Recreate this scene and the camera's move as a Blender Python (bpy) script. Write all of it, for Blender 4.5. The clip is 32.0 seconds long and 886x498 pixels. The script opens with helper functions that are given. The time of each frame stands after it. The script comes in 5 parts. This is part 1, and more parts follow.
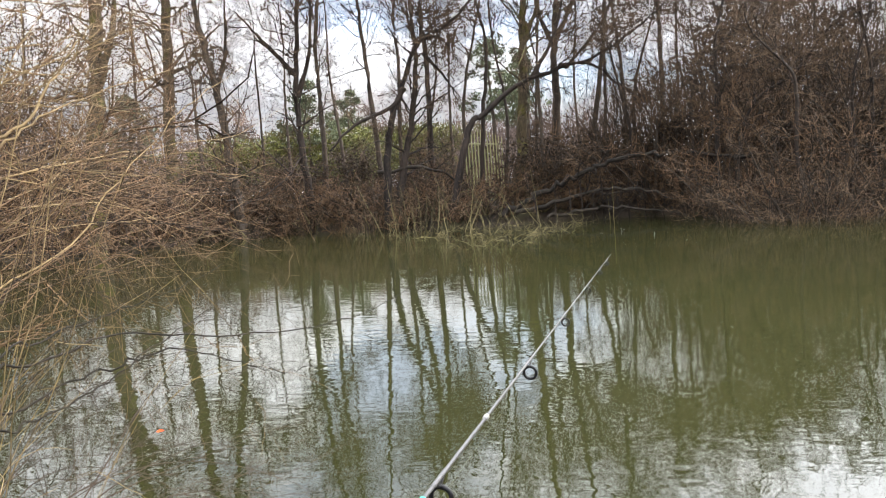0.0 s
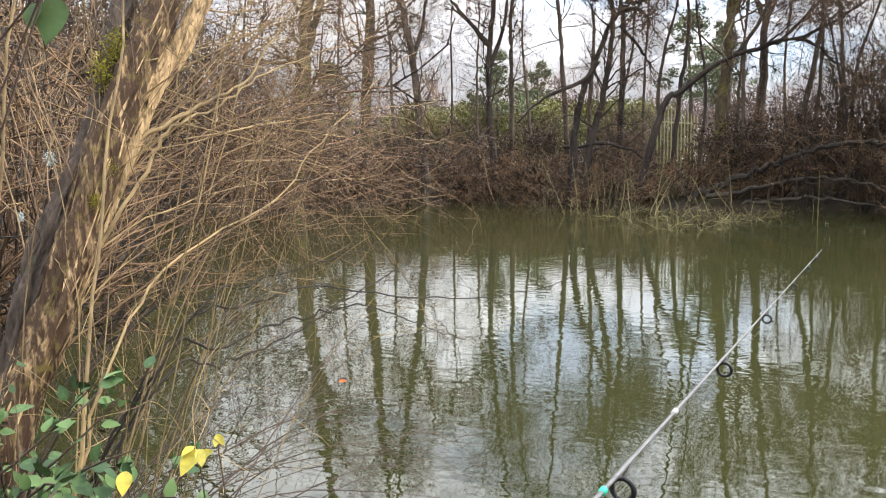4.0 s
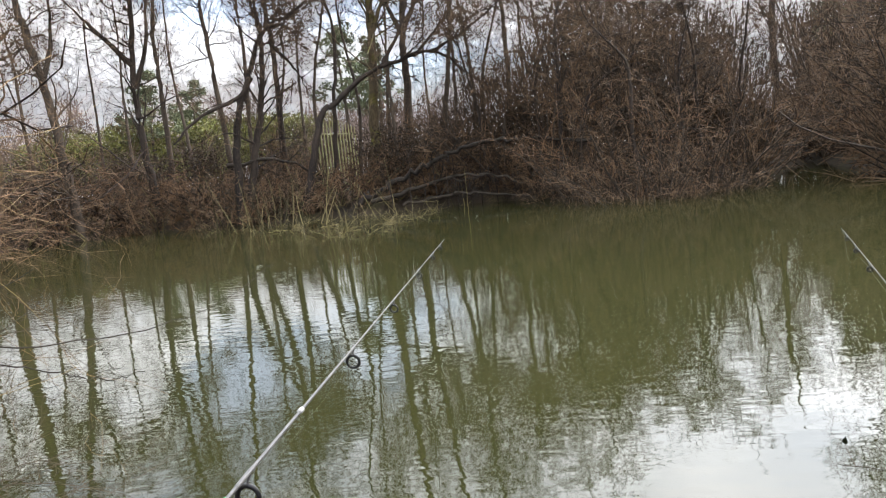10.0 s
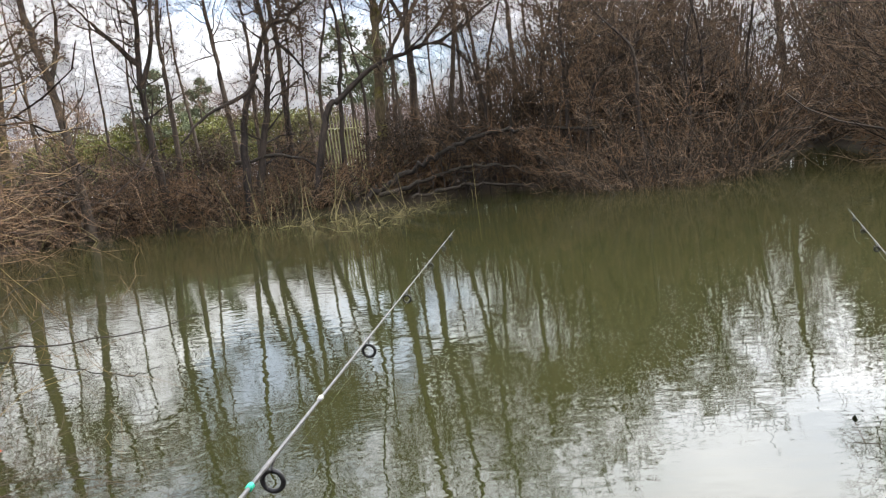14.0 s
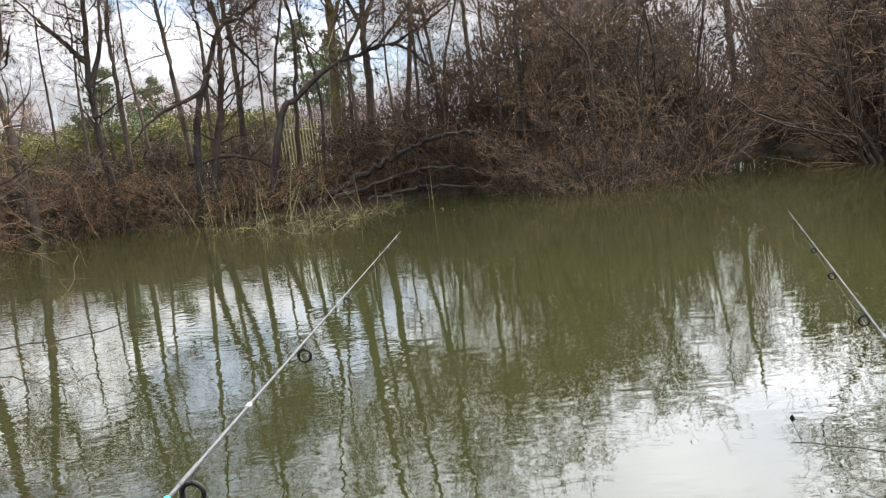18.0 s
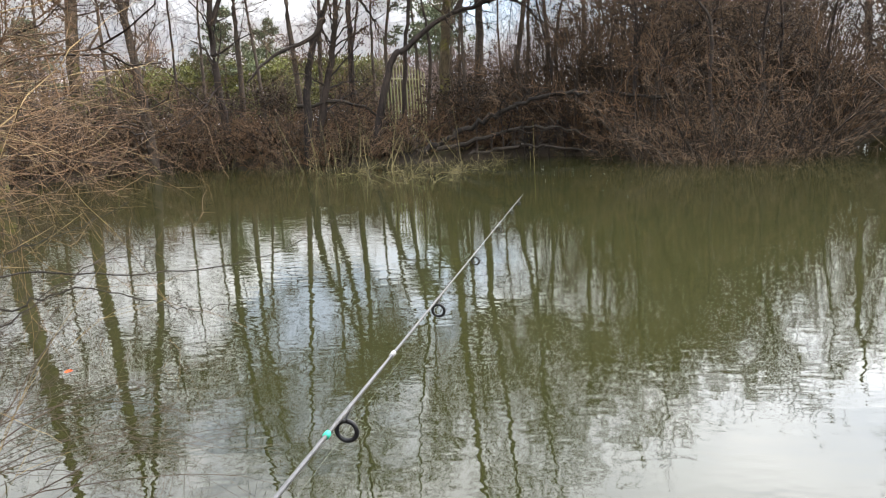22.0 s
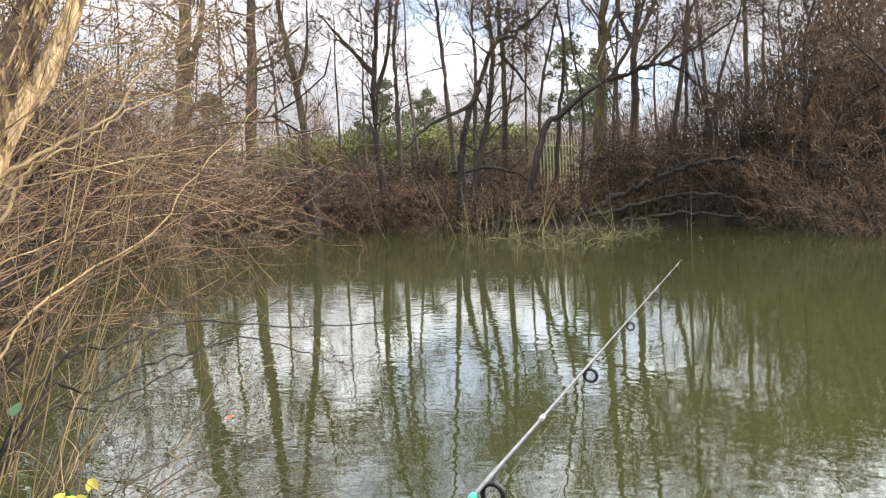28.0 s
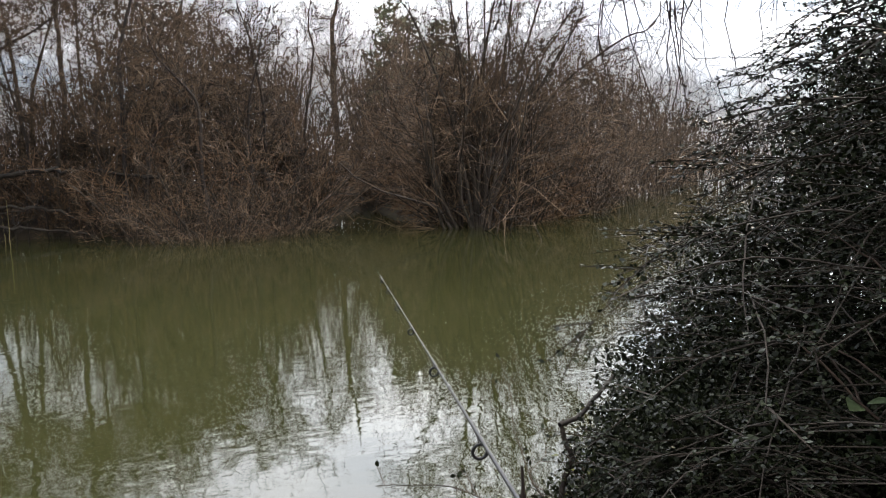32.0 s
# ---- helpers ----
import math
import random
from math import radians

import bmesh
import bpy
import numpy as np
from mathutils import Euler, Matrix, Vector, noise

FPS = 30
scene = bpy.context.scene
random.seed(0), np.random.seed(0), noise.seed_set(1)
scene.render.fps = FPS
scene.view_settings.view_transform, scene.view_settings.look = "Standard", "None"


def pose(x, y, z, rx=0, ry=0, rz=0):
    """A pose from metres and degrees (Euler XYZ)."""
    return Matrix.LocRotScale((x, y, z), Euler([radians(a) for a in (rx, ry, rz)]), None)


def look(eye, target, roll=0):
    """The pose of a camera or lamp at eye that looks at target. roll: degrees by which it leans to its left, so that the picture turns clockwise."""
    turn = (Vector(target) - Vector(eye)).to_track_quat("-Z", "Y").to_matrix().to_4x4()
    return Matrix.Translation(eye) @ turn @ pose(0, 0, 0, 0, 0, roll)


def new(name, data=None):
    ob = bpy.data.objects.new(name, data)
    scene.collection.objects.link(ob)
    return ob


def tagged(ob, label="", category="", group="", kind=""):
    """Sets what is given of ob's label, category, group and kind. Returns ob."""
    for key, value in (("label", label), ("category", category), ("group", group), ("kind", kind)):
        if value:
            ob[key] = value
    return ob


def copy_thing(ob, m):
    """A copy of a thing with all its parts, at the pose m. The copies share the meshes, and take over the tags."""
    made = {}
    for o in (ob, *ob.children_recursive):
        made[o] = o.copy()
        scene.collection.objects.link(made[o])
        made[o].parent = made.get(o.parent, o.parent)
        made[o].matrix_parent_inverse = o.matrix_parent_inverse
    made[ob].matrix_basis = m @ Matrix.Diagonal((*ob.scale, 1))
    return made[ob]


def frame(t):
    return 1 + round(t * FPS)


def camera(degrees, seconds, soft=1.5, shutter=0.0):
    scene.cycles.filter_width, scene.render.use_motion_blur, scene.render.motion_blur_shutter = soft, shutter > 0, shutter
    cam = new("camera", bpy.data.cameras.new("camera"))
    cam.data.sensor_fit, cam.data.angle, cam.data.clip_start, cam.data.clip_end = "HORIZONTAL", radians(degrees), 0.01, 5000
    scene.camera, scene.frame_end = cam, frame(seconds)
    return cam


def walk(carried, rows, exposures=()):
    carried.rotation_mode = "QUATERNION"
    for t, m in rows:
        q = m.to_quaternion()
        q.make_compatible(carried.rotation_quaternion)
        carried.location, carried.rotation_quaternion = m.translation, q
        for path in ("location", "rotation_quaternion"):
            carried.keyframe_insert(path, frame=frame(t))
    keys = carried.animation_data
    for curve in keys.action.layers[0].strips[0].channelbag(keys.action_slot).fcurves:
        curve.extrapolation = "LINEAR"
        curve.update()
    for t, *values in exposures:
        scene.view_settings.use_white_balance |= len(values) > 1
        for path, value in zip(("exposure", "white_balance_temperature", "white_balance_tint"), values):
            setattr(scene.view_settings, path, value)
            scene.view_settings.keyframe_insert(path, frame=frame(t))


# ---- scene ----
cam = camera(59.94, 32.0, soft=1.1)
PATH = [
    (0, pose(-0.030, 0.005, 1.836, 85.12, 4.11, 10.99)),
    (0.5, pose(-0.052, 0.011, 1.833, 85.28, 3.19, 14.28)),
    (1, pose(-0.054, 0.013, 1.832, 84.59, 3.46, 15.40)),
    (1.5, pose(-0.058, 0.017, 1.846, 84.53, 3.92, 17.21)),
    (2, pose(-0.062, 0.023, 1.853, 84.37, 3.68, 18.11)),
    (2.5, pose(-0.074, 0.036, 1.849, 84.35, 3.29, 20.62)),
    (3, pose(-0.098, 0.043, 1.850, 84.20, 2.71, 25.34)),
    (3.5, pose(-0.088, 0.039, 1.840, 83.88, 1.51, 25.40)),
    (5.5, pose(-0.000, 0.008, 1.830, 83.78, 2.40, 20.61)),
    (6, pose(0.011, 0.020, 1.838, 83.62, 4.53, 18.57)),
    (6.5, pose(0.026, 0.005, 1.841, 83.20, 5.46, 15.99)),
    (7, pose(0.038, -0.002, 1.841, 82.91, 6.43, 13.87)),
    (7.5, pose(0.044, -0.005, 1.840, 82.74, 6.70, 12.02)),
    (8, pose(0.046, -0.001, 1.837, 82.79, 6.37, 9.51)),
    (8.5, pose(0.077, 0.015, 1.855, 83.69, 4.17, 3.40)),
    (9, pose(0.097, 0.014, 1.852, 84.07, 3.75, 0.97)),
    (9.5, pose(0.070, 0.016, 1.835, 84.49, 3.89, 0.65)),
    (10, pose(0.059, 0.023, 1.825, 83.41, 5.81, 0.34)),
    (10.5, pose(0.053, 0.019, 1.825, 83.35, 5.97, 0.42)),
    (11, pose(0.052, 0.017, 1.821, 83.32, 6.30, 0.46)),
    (11.5, pose(0.057, 0.002, 1.821, 83.23, 6.72, 0.50)),
    (12, pose(0.058, 0.000, 1.826, 83.08, 6.95, 0.56)),
    (12.5, pose(0.056, 0.007, 1.824, 83.02, 6.88, 0.61)),
    (13, pose(0.059, 0.010, 1.827, 82.91, 7.09, 0.81)),
    (13.5, pose(0.049, -0.000, 1.823, 82.94, 6.98, 0.88)),
    (14, pose(0.055, -0.011, 1.825, 82.87, 7.27, 0.87)),
    (14.5, pose(0.072, -0.004, 1.828, 82.91, 7.22, 1.06)),
    (15, pose(0.091, 0.009, 1.830, 82.86, 6.78, -0.92)),
    (15.5, pose(0.095, 0.010, 1.832, 82.80, 6.49, -2.30)),
    (17.5, pose(0.093, 0.026, 1.818, 82.61, 6.77, -2.32)),
    (18, pose(0.096, 0.021, 1.815, 82.62, 6.95, -2.29)),
    (18.5, pose(0.100, 0.021, 1.818, 82.58, 6.65, -3.71)),
    (19, pose(0.105, 0.006, 1.831, 82.31, 5.35, -9.69)),
    (19.5, pose(0.116, 0.015, 1.826, 82.19, 4.23, -13.33)),
    (20, pose(0.092, 0.009, 1.812, 80.72, 2.36, -14.33)),
    (20.2, pose(0.079, 0.012, 1.812, 80.17, 1.45, -14.28)),
    (20.5, pose(0.074, 0.010, 1.812, 79.61, 1.93, -14.48)),
    (21, pose(0.070, 0.017, 1.821, 79.62, 2.30, -11.38)),
    (21.5, pose(0.020, 0.016, 1.842, 79.86, 3.72, -1.63)),
    (22, pose(0.000, -0.014, 1.845, 80.05, 3.11, 5.26)),
    (22.5, pose(-0.033, 0.012, 1.823, 80.07, 2.55, 12.66)),
    (23, pose(-0.044, 0.045, 1.809, 80.27, 2.30, 15.15)),
    (23.5, pose(-0.045, 0.040, 1.817, 80.39, 2.19, 17.50)),
    (24, pose(-0.058, 0.036, 1.823, 81.50, 1.59, 20.00)),
    (24.5, pose(-0.070, 0.040, 1.830, 82.52, 0.45, 21.83)),
    (26.5, pose(-0.096, 0.042, 1.808, 83.01, -0.93, 23.75)),
    (27, pose(-0.072, 0.044, 1.821, 84.20, 0.39, 23.68)),
    (27.5, pose(-0.043, 0.025, 1.820, 85.21, 1.58, 21.21)),
    (28, pose(-0.011, 0.005, 1.830, 85.47, 2.80, 16.47)),
    (28.5, pose(0.021, -0.027, 1.845, 85.32, 3.29, 8.69)),
    (29, pose(0.053, -0.012, 1.838, 85.02, 3.37, -0.21)),
    (29.5, pose(0.085, 0.006, 1.830, 84.65, 3.10, -9.20)),
    (30, pose(0.089, 0.012, 1.830, 84.58, 2.87, -16.77)),
    (30.5, pose(0.084, 0.014, 1.826, 84.62, 2.75, -20.01)),
    (31, pose(0.099, 0.014, 1.818, 84.59, 2.61, -22.92)),
    (31.5, pose(0.097, -0.002, 1.823, 84.38, 2.50, -27.24)),
    (32, pose(0.102, -0.006, 1.831, 84.26, 2.11, -30.71)),
]
EXPOSURES = [(0, -1.35), (8, -1.35), (10, -1.5), (17, -1.5), (20, -1.36), (22, -1.45), (28, -1.22), (29.2, -1.42), (30.5, -1.6), (32, -1.85)]
walk(cam, PATH, EXPOSURES)

# ---- sky and sun ----
EYE = 1.83                        # metres over the water
SUN_AZ, SUN_EL = -62.0, 33.0      # degrees: clockwise to the right of the y axis is negative


def bearing(az, d, z=0.0):
    """A point at the bearing az (degrees, to the left of y) and the distance d from the angler's place."""
    a = radians(az)
    return Vector((-math.sin(a) * d, math.cos(a) * d, z))


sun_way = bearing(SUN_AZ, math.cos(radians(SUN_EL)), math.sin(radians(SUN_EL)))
world = bpy.data.worlds.new("sky")
scene.world = world
world.use_nodes = True
wn, wl = world.node_tree.nodes, world.node_tree.links
wn.clear()
w_out = wn.new("ShaderNodeOutputWorld")
w_bg = wn.new("ShaderNodeBackground")
w_sky = wn.new("ShaderNodeTexSky")
w_sky.sky_type = "NISHITA"
w_sky.sun_disc = False
w_sky.sun_elevation = radians(SUN_EL)
w_sky.sun_rotation = radians(-SUN_AZ)
w_sky.dust_density = 0.4
w_dim = wn.new("ShaderNodeMixRGB")
w_dim.blend_type = "MULTIPLY"
w_dim.inputs[0].default_value = 1.0
w_dim.inputs[2].default_value = (0.85, 0.92, 1.05, 1)
w_co = wn.new("ShaderNodeTexCoord")
w_map = wn.new("ShaderNodeMapping")
w_map.inputs["Scale"].default_value = (1.0, 1.0, 2.4)
w_map.inputs["Location"].default_value = (0.35, 0.1, 0.2)
w_noise = wn.new("ShaderNodeTexNoise")
w_noise.inputs["Scale"].default_value = 2.6
w_noise.inputs["Detail"].default_value = 7.0
w_noise.inputs["Roughness"].default_value = 0.55
w_ramp = wn.new("ShaderNodeValToRGB")
w_ramp.color_ramp.elements[0].position, w_ramp.color_ramp.elements[0].color = 0.36, (0.35, 0.35, 0.35, 1)
w_ramp.color_ramp.elements[1].position = 0.46
w_grey = wn.new("ShaderNodeTexNoise")
w_grey.inputs["Scale"].default_value = 4.5
w_grey.inputs["Detail"].default_value = 5.0
w_tone = wn.new("ShaderNodeValToRGB")
w_tone.color_ramp.elements[0].position, w_tone.color_ramp.elements[0].color = 0.3, (0.72, 0.76, 0.86, 1)
w_tone.color_ramp.elements[1].position, w_tone.color_ramp.elements[1].color = 0.65, (1.08, 1.09, 1.14, 1)
w_mix = wn.new("ShaderNodeMixRGB")
wl.new(w_co.outputs["Generated"], w_map.inputs["Vector"])
wl.new(w_map.outputs["Vector"], w_noise.inputs["Vector"])
wl.new(w_map.outputs["Vector"], w_grey.inputs["Vector"])
# a ragged gap of blue between the clouds
w_blue = wn.new("ShaderNodeVectorMath")
w_blue.operation = "DOT_PRODUCT"
w_blue.inputs[1].default_value = tuple(bearing(15.5, math.cos(radians(15.0)), math.sin(radians(15.0))))
w_rift = wn.new("ShaderNodeMapRange")
w_rift.interpolation_type = "SMOOTHSTEP"
w_rift.inputs["From Min"].default_value, w_rift.inputs["From Max"].default_value = 0.9925, 0.9995
w_rift.inputs["To Min"].default_value, w_rift.inputs["To Max"].default_value = 0.0, 0.20
w_open = wn.new("ShaderNodeMath")
w_open.operation = "SUBTRACT"
wl.new(w_co.outputs["Generated"], w_blue.inputs[0])
wl.new(w_blue.outputs["Value"], w_rift.inputs["Value"])
wl.new(w_noise.outputs["Fac"], w_open.inputs[0])
wl.new(w_rift.outputs["Result"], w_open.inputs[1])
wl.new(w_open.outputs["Value"], w_ramp.inputs["Fac"])
wl.new(w_grey.outputs["Fac"], w_tone.inputs["Fac"])
wl.new(w_sky.outputs["Color"], w_dim.inputs[1])
# haze closes the cloud near the horizon
w_sep = wn.new("ShaderNodeSeparateXYZ")
w_haze = wn.new("ShaderNodeMapRange")
w_haze.inputs["From Min"].default_value, w_haze.inputs["From Max"].default_value = 0.06, 0.2
w_haze.inputs["To Min"].default_value, w_haze.inputs["To Max"].default_value = 1.0, 0.0
w_cover = wn.new("ShaderNodeMath")
w_cover.operation = "MAXIMUM"
wl.new(w_co.outputs["Generated"], w_sep.inputs["Vector"])
wl.new(w_sep.outputs["Z"], w_haze.inputs["Value"])
wl.new(w_haze.outputs["Result"], w_cover.inputs[0])
wl.new(w_ramp.outputs["Color"], w_cover.inputs[1])
wl.new(w_cover.outputs["Value"], w_mix.inputs[0])
wl.new(w_dim.outputs["Color"], w_mix.inputs[1])
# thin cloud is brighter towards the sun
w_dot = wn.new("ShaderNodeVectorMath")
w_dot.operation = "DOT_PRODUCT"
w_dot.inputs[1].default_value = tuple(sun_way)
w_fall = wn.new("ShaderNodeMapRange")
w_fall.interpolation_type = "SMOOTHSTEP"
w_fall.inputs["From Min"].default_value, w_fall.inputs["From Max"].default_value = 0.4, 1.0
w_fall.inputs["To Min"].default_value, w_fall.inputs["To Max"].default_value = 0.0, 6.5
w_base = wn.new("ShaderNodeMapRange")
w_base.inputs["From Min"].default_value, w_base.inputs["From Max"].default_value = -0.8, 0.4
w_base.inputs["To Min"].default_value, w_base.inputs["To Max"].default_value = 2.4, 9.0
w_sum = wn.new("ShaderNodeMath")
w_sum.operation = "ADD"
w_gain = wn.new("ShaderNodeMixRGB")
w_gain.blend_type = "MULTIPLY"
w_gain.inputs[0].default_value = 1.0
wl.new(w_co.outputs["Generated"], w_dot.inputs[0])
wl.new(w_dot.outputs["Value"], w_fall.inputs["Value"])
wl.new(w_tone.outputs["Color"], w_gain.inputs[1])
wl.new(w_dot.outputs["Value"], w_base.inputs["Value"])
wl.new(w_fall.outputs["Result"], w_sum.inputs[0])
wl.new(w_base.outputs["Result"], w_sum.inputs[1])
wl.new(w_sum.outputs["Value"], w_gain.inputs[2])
# a cloudy sky is darker near the horizon
w_lift = wn.new("ShaderNodeValToRGB")
lift = w_lift.color_ramp
lift.elements[0].position, lift.elements[1].position = 0.0, 0.7
for at_z, g in ((0.11, 0.33), (0.17, 0.70), (0.25, 1.25), (0.40, 1.55)):
    lift.elements.new(at_z).color = (g, g, g, 1)
lift.elements[0].color, lift.elements[-1].color = (0.27, 0.27, 0.27, 1), (1.7, 1.7, 1.7, 1)
w_rise = wn.new("ShaderNodeMixRGB")
w_rise.blend_type = "MULTIPLY"
w_rise.inputs[0].default_value = 1.0
wl.new(w_sep.outputs["Z"], w_lift.inputs["Fac"])
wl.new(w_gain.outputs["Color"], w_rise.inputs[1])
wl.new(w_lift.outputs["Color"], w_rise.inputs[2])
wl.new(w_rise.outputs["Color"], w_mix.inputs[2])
wl.new(w_mix.outputs["Color"], w_bg.inputs["Color"])
w_bg.inputs["Strength"].default_value = 1.0
wl.new(w_bg.outputs["Background"], w_out.inputs["Surface"])

sun = new("sun", bpy.data.lights.new("sun", "SUN"))
sun.data.energy, sun.data.angle, sun.data.color = 6.0, radians(1.0), (1.0, 0.83, 0.61)
sun.matrix_world = look(sun_way * 100, (0, 0, 0))


# ---- materials ----
def material(name, low, high, scale=8.0, rough=0.85, bump=0.3, stretch=(1, 1, 1), fine=6.0, spec=0.3, per_object=0.0, patch=None, patch_at=0.62, random_island=0.0):
    """A surface of two mixed tones: large stains, fine grain, relief, and if asked a third patchy tone (moss, lichen, dead leaf)."""
    m = bpy.data.materials.new(name)
    m.use_nodes = True
    n, l = m.node_tree.nodes, m.node_tree.links
    b = n["Principled BSDF"]
    co = n.new("ShaderNodeTexCoord")
    mp = n.new("ShaderNodeMapping")
    mp.inputs["Scale"].default_value = stretch
    l.new(co.outputs["Object"], mp.inputs["Vector"])
    big = n.new("ShaderNodeTexNoise")
    big.inputs["Scale"].default_value, big.inputs["Detail"].default_value = scale, 4.0
    small = n.new("ShaderNodeTexNoise")
    small.inputs["Scale"].default_value, small.inputs["Detail"].default_value = scale * fine, 5.0
    l.new(mp.outputs["Vector"], big.inputs["Vector"])
    l.new(mp.outputs["Vector"], small.inputs["Vector"])
    add = n.new("ShaderNodeMath")
    add.operation = "MULTIPLY_ADD"
    add.inputs[1].default_value = 0.55
    l.new(big.outputs["Fac"], add.inputs[0])
    half = n.new("ShaderNodeMath")
    half.operation = "MULTIPLY"
    half.inputs[1].default_value = 0.45
    l.new(small.outputs["Fac"], half.inputs[0])
    l.new(half.outputs[0], add.inputs[2])
    fac = add
    if per_object or random_island:
        src = n.new("ShaderNodeObjectInfo" if per_object else "ShaderNodeNewGeometry")
        shift = n.new("ShaderNodeMath")
        shift.operation = "MULTIPLY_ADD"
        shift.inputs[1].default_value = per_object or random_island
        l.new(src.outputs["Random" if per_object else "Random Per Island"], shift.inputs[0])
        l.new(add.outputs[0], shift.inputs[2])
        less = n.new("ShaderNodeMath")
        less.operation = "SUBTRACT"
        less.inputs[1].default_value = (per_object or random_island) / 2
        l.new(shift.outputs[0], less.inputs[0])
        fac = less
    ramp = n.new("ShaderNodeValToRGB")
    ramp.color_ramp.elements[0].position, ramp.color_ramp.elements[0].color = 0.36, (*low, 1)
    ramp.color_ramp.elements[1].position, ramp.color_ramp.elements[1].color = 0.64, (*high, 1)
    l.new(fac.outputs[0], ramp.inputs["Fac"])
    colour = ramp.outputs["Color"]
    if patch:
        spot = n.new("ShaderNodeTexNoise")
        spot.inputs["Scale"].default_value, spot.inputs["Detail"].default_value = scale * 0.7, 6.0
        l.new(co.outputs["Object"], spot.inputs["Vector"])
        edge = n.new("ShaderNodeValToRGB")
        edge.color_ramp.elements[0].position, edge.color_ramp.elements[1].position = patch_at - 0.06, patch_at + 0.06
        l.new(spot.outputs["Fac"], edge.inputs["Fac"])
        mix = n.new("ShaderNodeMixRGB")
        mix.inputs[2].default_value = (*patch, 1)
        l.new(edge.outputs["Color"], mix.inputs[0])
        l.new(colour, mix.inputs[1])
        colour = mix.outputs["Color"]
    l.new(colour, b.inputs["Base Color"])
    b.inputs["Roughness"].default_value = rough
    b.inputs["Specular IOR Level"].default_value = spec
    if bump:
        bp = n.new("ShaderNodeBump")
        bp.inputs["Strength"].default_value, bp.inputs["Distance"].default_value = bump, 0.02
        l.new(add.outputs[0], bp.inputs["Height"])
        l.new(bp.outputs["Normal"], b.inputs["Normal"])
    return m


BARK = material("bark_grey_brown", (0.021, 0.01575, 0.01125), (0.08625, 0.066, 0.048), 3.0, bump=0.8, stretch=(1, 1, 0.25), per_object=0.15)
BARK_MOSS = material("bark_mossy", (0.027, 0.02025, 0.0105), (0.1125, 0.084, 0.045), 3.0, bump=0.8, stretch=(1, 1, 0.25), patch=(0.11, 0.10, 0.022), patch_at=0.58)
BARK_DARK = material("bark_dark", (0.0112, 0.008, 0.0064), (0.0464, 0.0336, 0.0248), 3.0, bump=0.8, stretch=(1, 1, 0.3), per_object=0.15)
# near-black bark; on the sallow's drooping poles it stands in for backlighting
BARK_BLACK = material("bark_near_black", (0.007, 0.005, 0.004), (0.034, 0.026, 0.018), 5.0, bump=0.9, stretch=(1, 1, 0.6), per_object=0.15)
TWIG = material("twig_grey_brown", (0.014, 0.009, 0.005), (0.170, 0.113, 0.068), 0.35, bump=0, fine=9.0, random_island=0.5)
TWIG_RED = material("twig_russet", (0.015, 0.009, 0.005), (0.165, 0.098, 0.050), 0.35, bump=0, fine=9.0, random_island=0.5)
TWIG_PALE = material("twig_pale_straw", (0.040, 0.032, 0.014), (0.20, 0.165, 0.075), 0.6, bump=0, fine=9.0, random_island=0.5)
# distance haze over the far woods is put into this pale pinkish tone
TWIG_FAR = material("twig_far_hazed", (0.13, 0.098, 0.085), (0.30, 0.235, 0.205), 0.1, bump=0, fine=9.0, random_island=0.3)
SALLOW = material("sallow_shoot", (0.040, 0.027, 0.014), (0.28, 0.198, 0.095), 3.0, bump=0.2, random_island=0.55)
SALLOW_RED = material("sallow_russet_twig", (0.026, 0.016, 0.010), (0.20, 0.125, 0.066), 3.0, bump=0, random_island=0.6)
# backlit darkness of the drooping shoots is put into this twig colour
SALLOW_DARK = material("sallow_dark_twig", (0.016, 0.011, 0.008), (0.062, 0.042, 0.03), 4.0, bump=0.1, random_island=0.3)
# sunlit and shaded looks of the sallow's bark are put into these two colours
RIND = material("sunlit_peeling_rind", (0.045, 0.025, 0.012), (0.50, 0.345, 0.175), 34.0, bump=1.0, fine=3.0, stretch=(1, 1, 0.12), random_island=0.3, patch=(0.10, 0.075, 0.02), patch_at=0.63)
RIND_SHADED = material("shaded_rind", (0.014, 0.010, 0.008), (0.085, 0.062, 0.045), 26.0, bump=1.0, fine=3.0, stretch=(1, 1, 0.2), random_island=0.1, patch=(0.06, 0.065, 0.04), patch_at=0.66)
LICHEN = material("lichen_grey", (0.25, 0.3, 0.28), (0.6, 0.66, 0.64), 40.0, bump=0.8)
MOSS = material("moss_yellow_green", (0.11, 0.10, 0.008), (0.30, 0.27, 0.02), 40.0, bump=1.0)
IVY = material("ivy_leaf", (0.02, 0.035, 0.014), (0.075, 0.10, 0.045), 2.0, rough=0.5, bump=0, random_island=0.5)
HEDGE = material("hedge_leaf", (0.050, 0.056, 0.010), (0.150, 0.150, 0.028), 0.5, rough=0.6, bump=0, random_island=0.4)
BRAMBLE = material("bramble_leaf", (0.018, 0.046, 0.012), (0.075, 0.13, 0.038), 14.0, rough=0.6, bump=0.1, random_island=0.5)
YELLOW = material("yellowing_leaf", (0.13, 0.13, 0.01), (0.36, 0.29, 0.03), 12.0, rough=0.5, bump=0.1, random_island=0.4)
RED_LEAF = material("red_leaf", (0.55, 0.05, 0.01), (0.75, 0.14, 0.03), 12.0, rough=0.5, bump=0)
# near-black: shade on the backlit bush is put into the leaf colour
SMALL_LEAF = material("small_shaded_leaf", (0.004, 0.0055, 0.0025), (0.017, 0.021, 0.009), 4.0, rough=0.42, bump=0, random_island=0.5, spec=0.12)
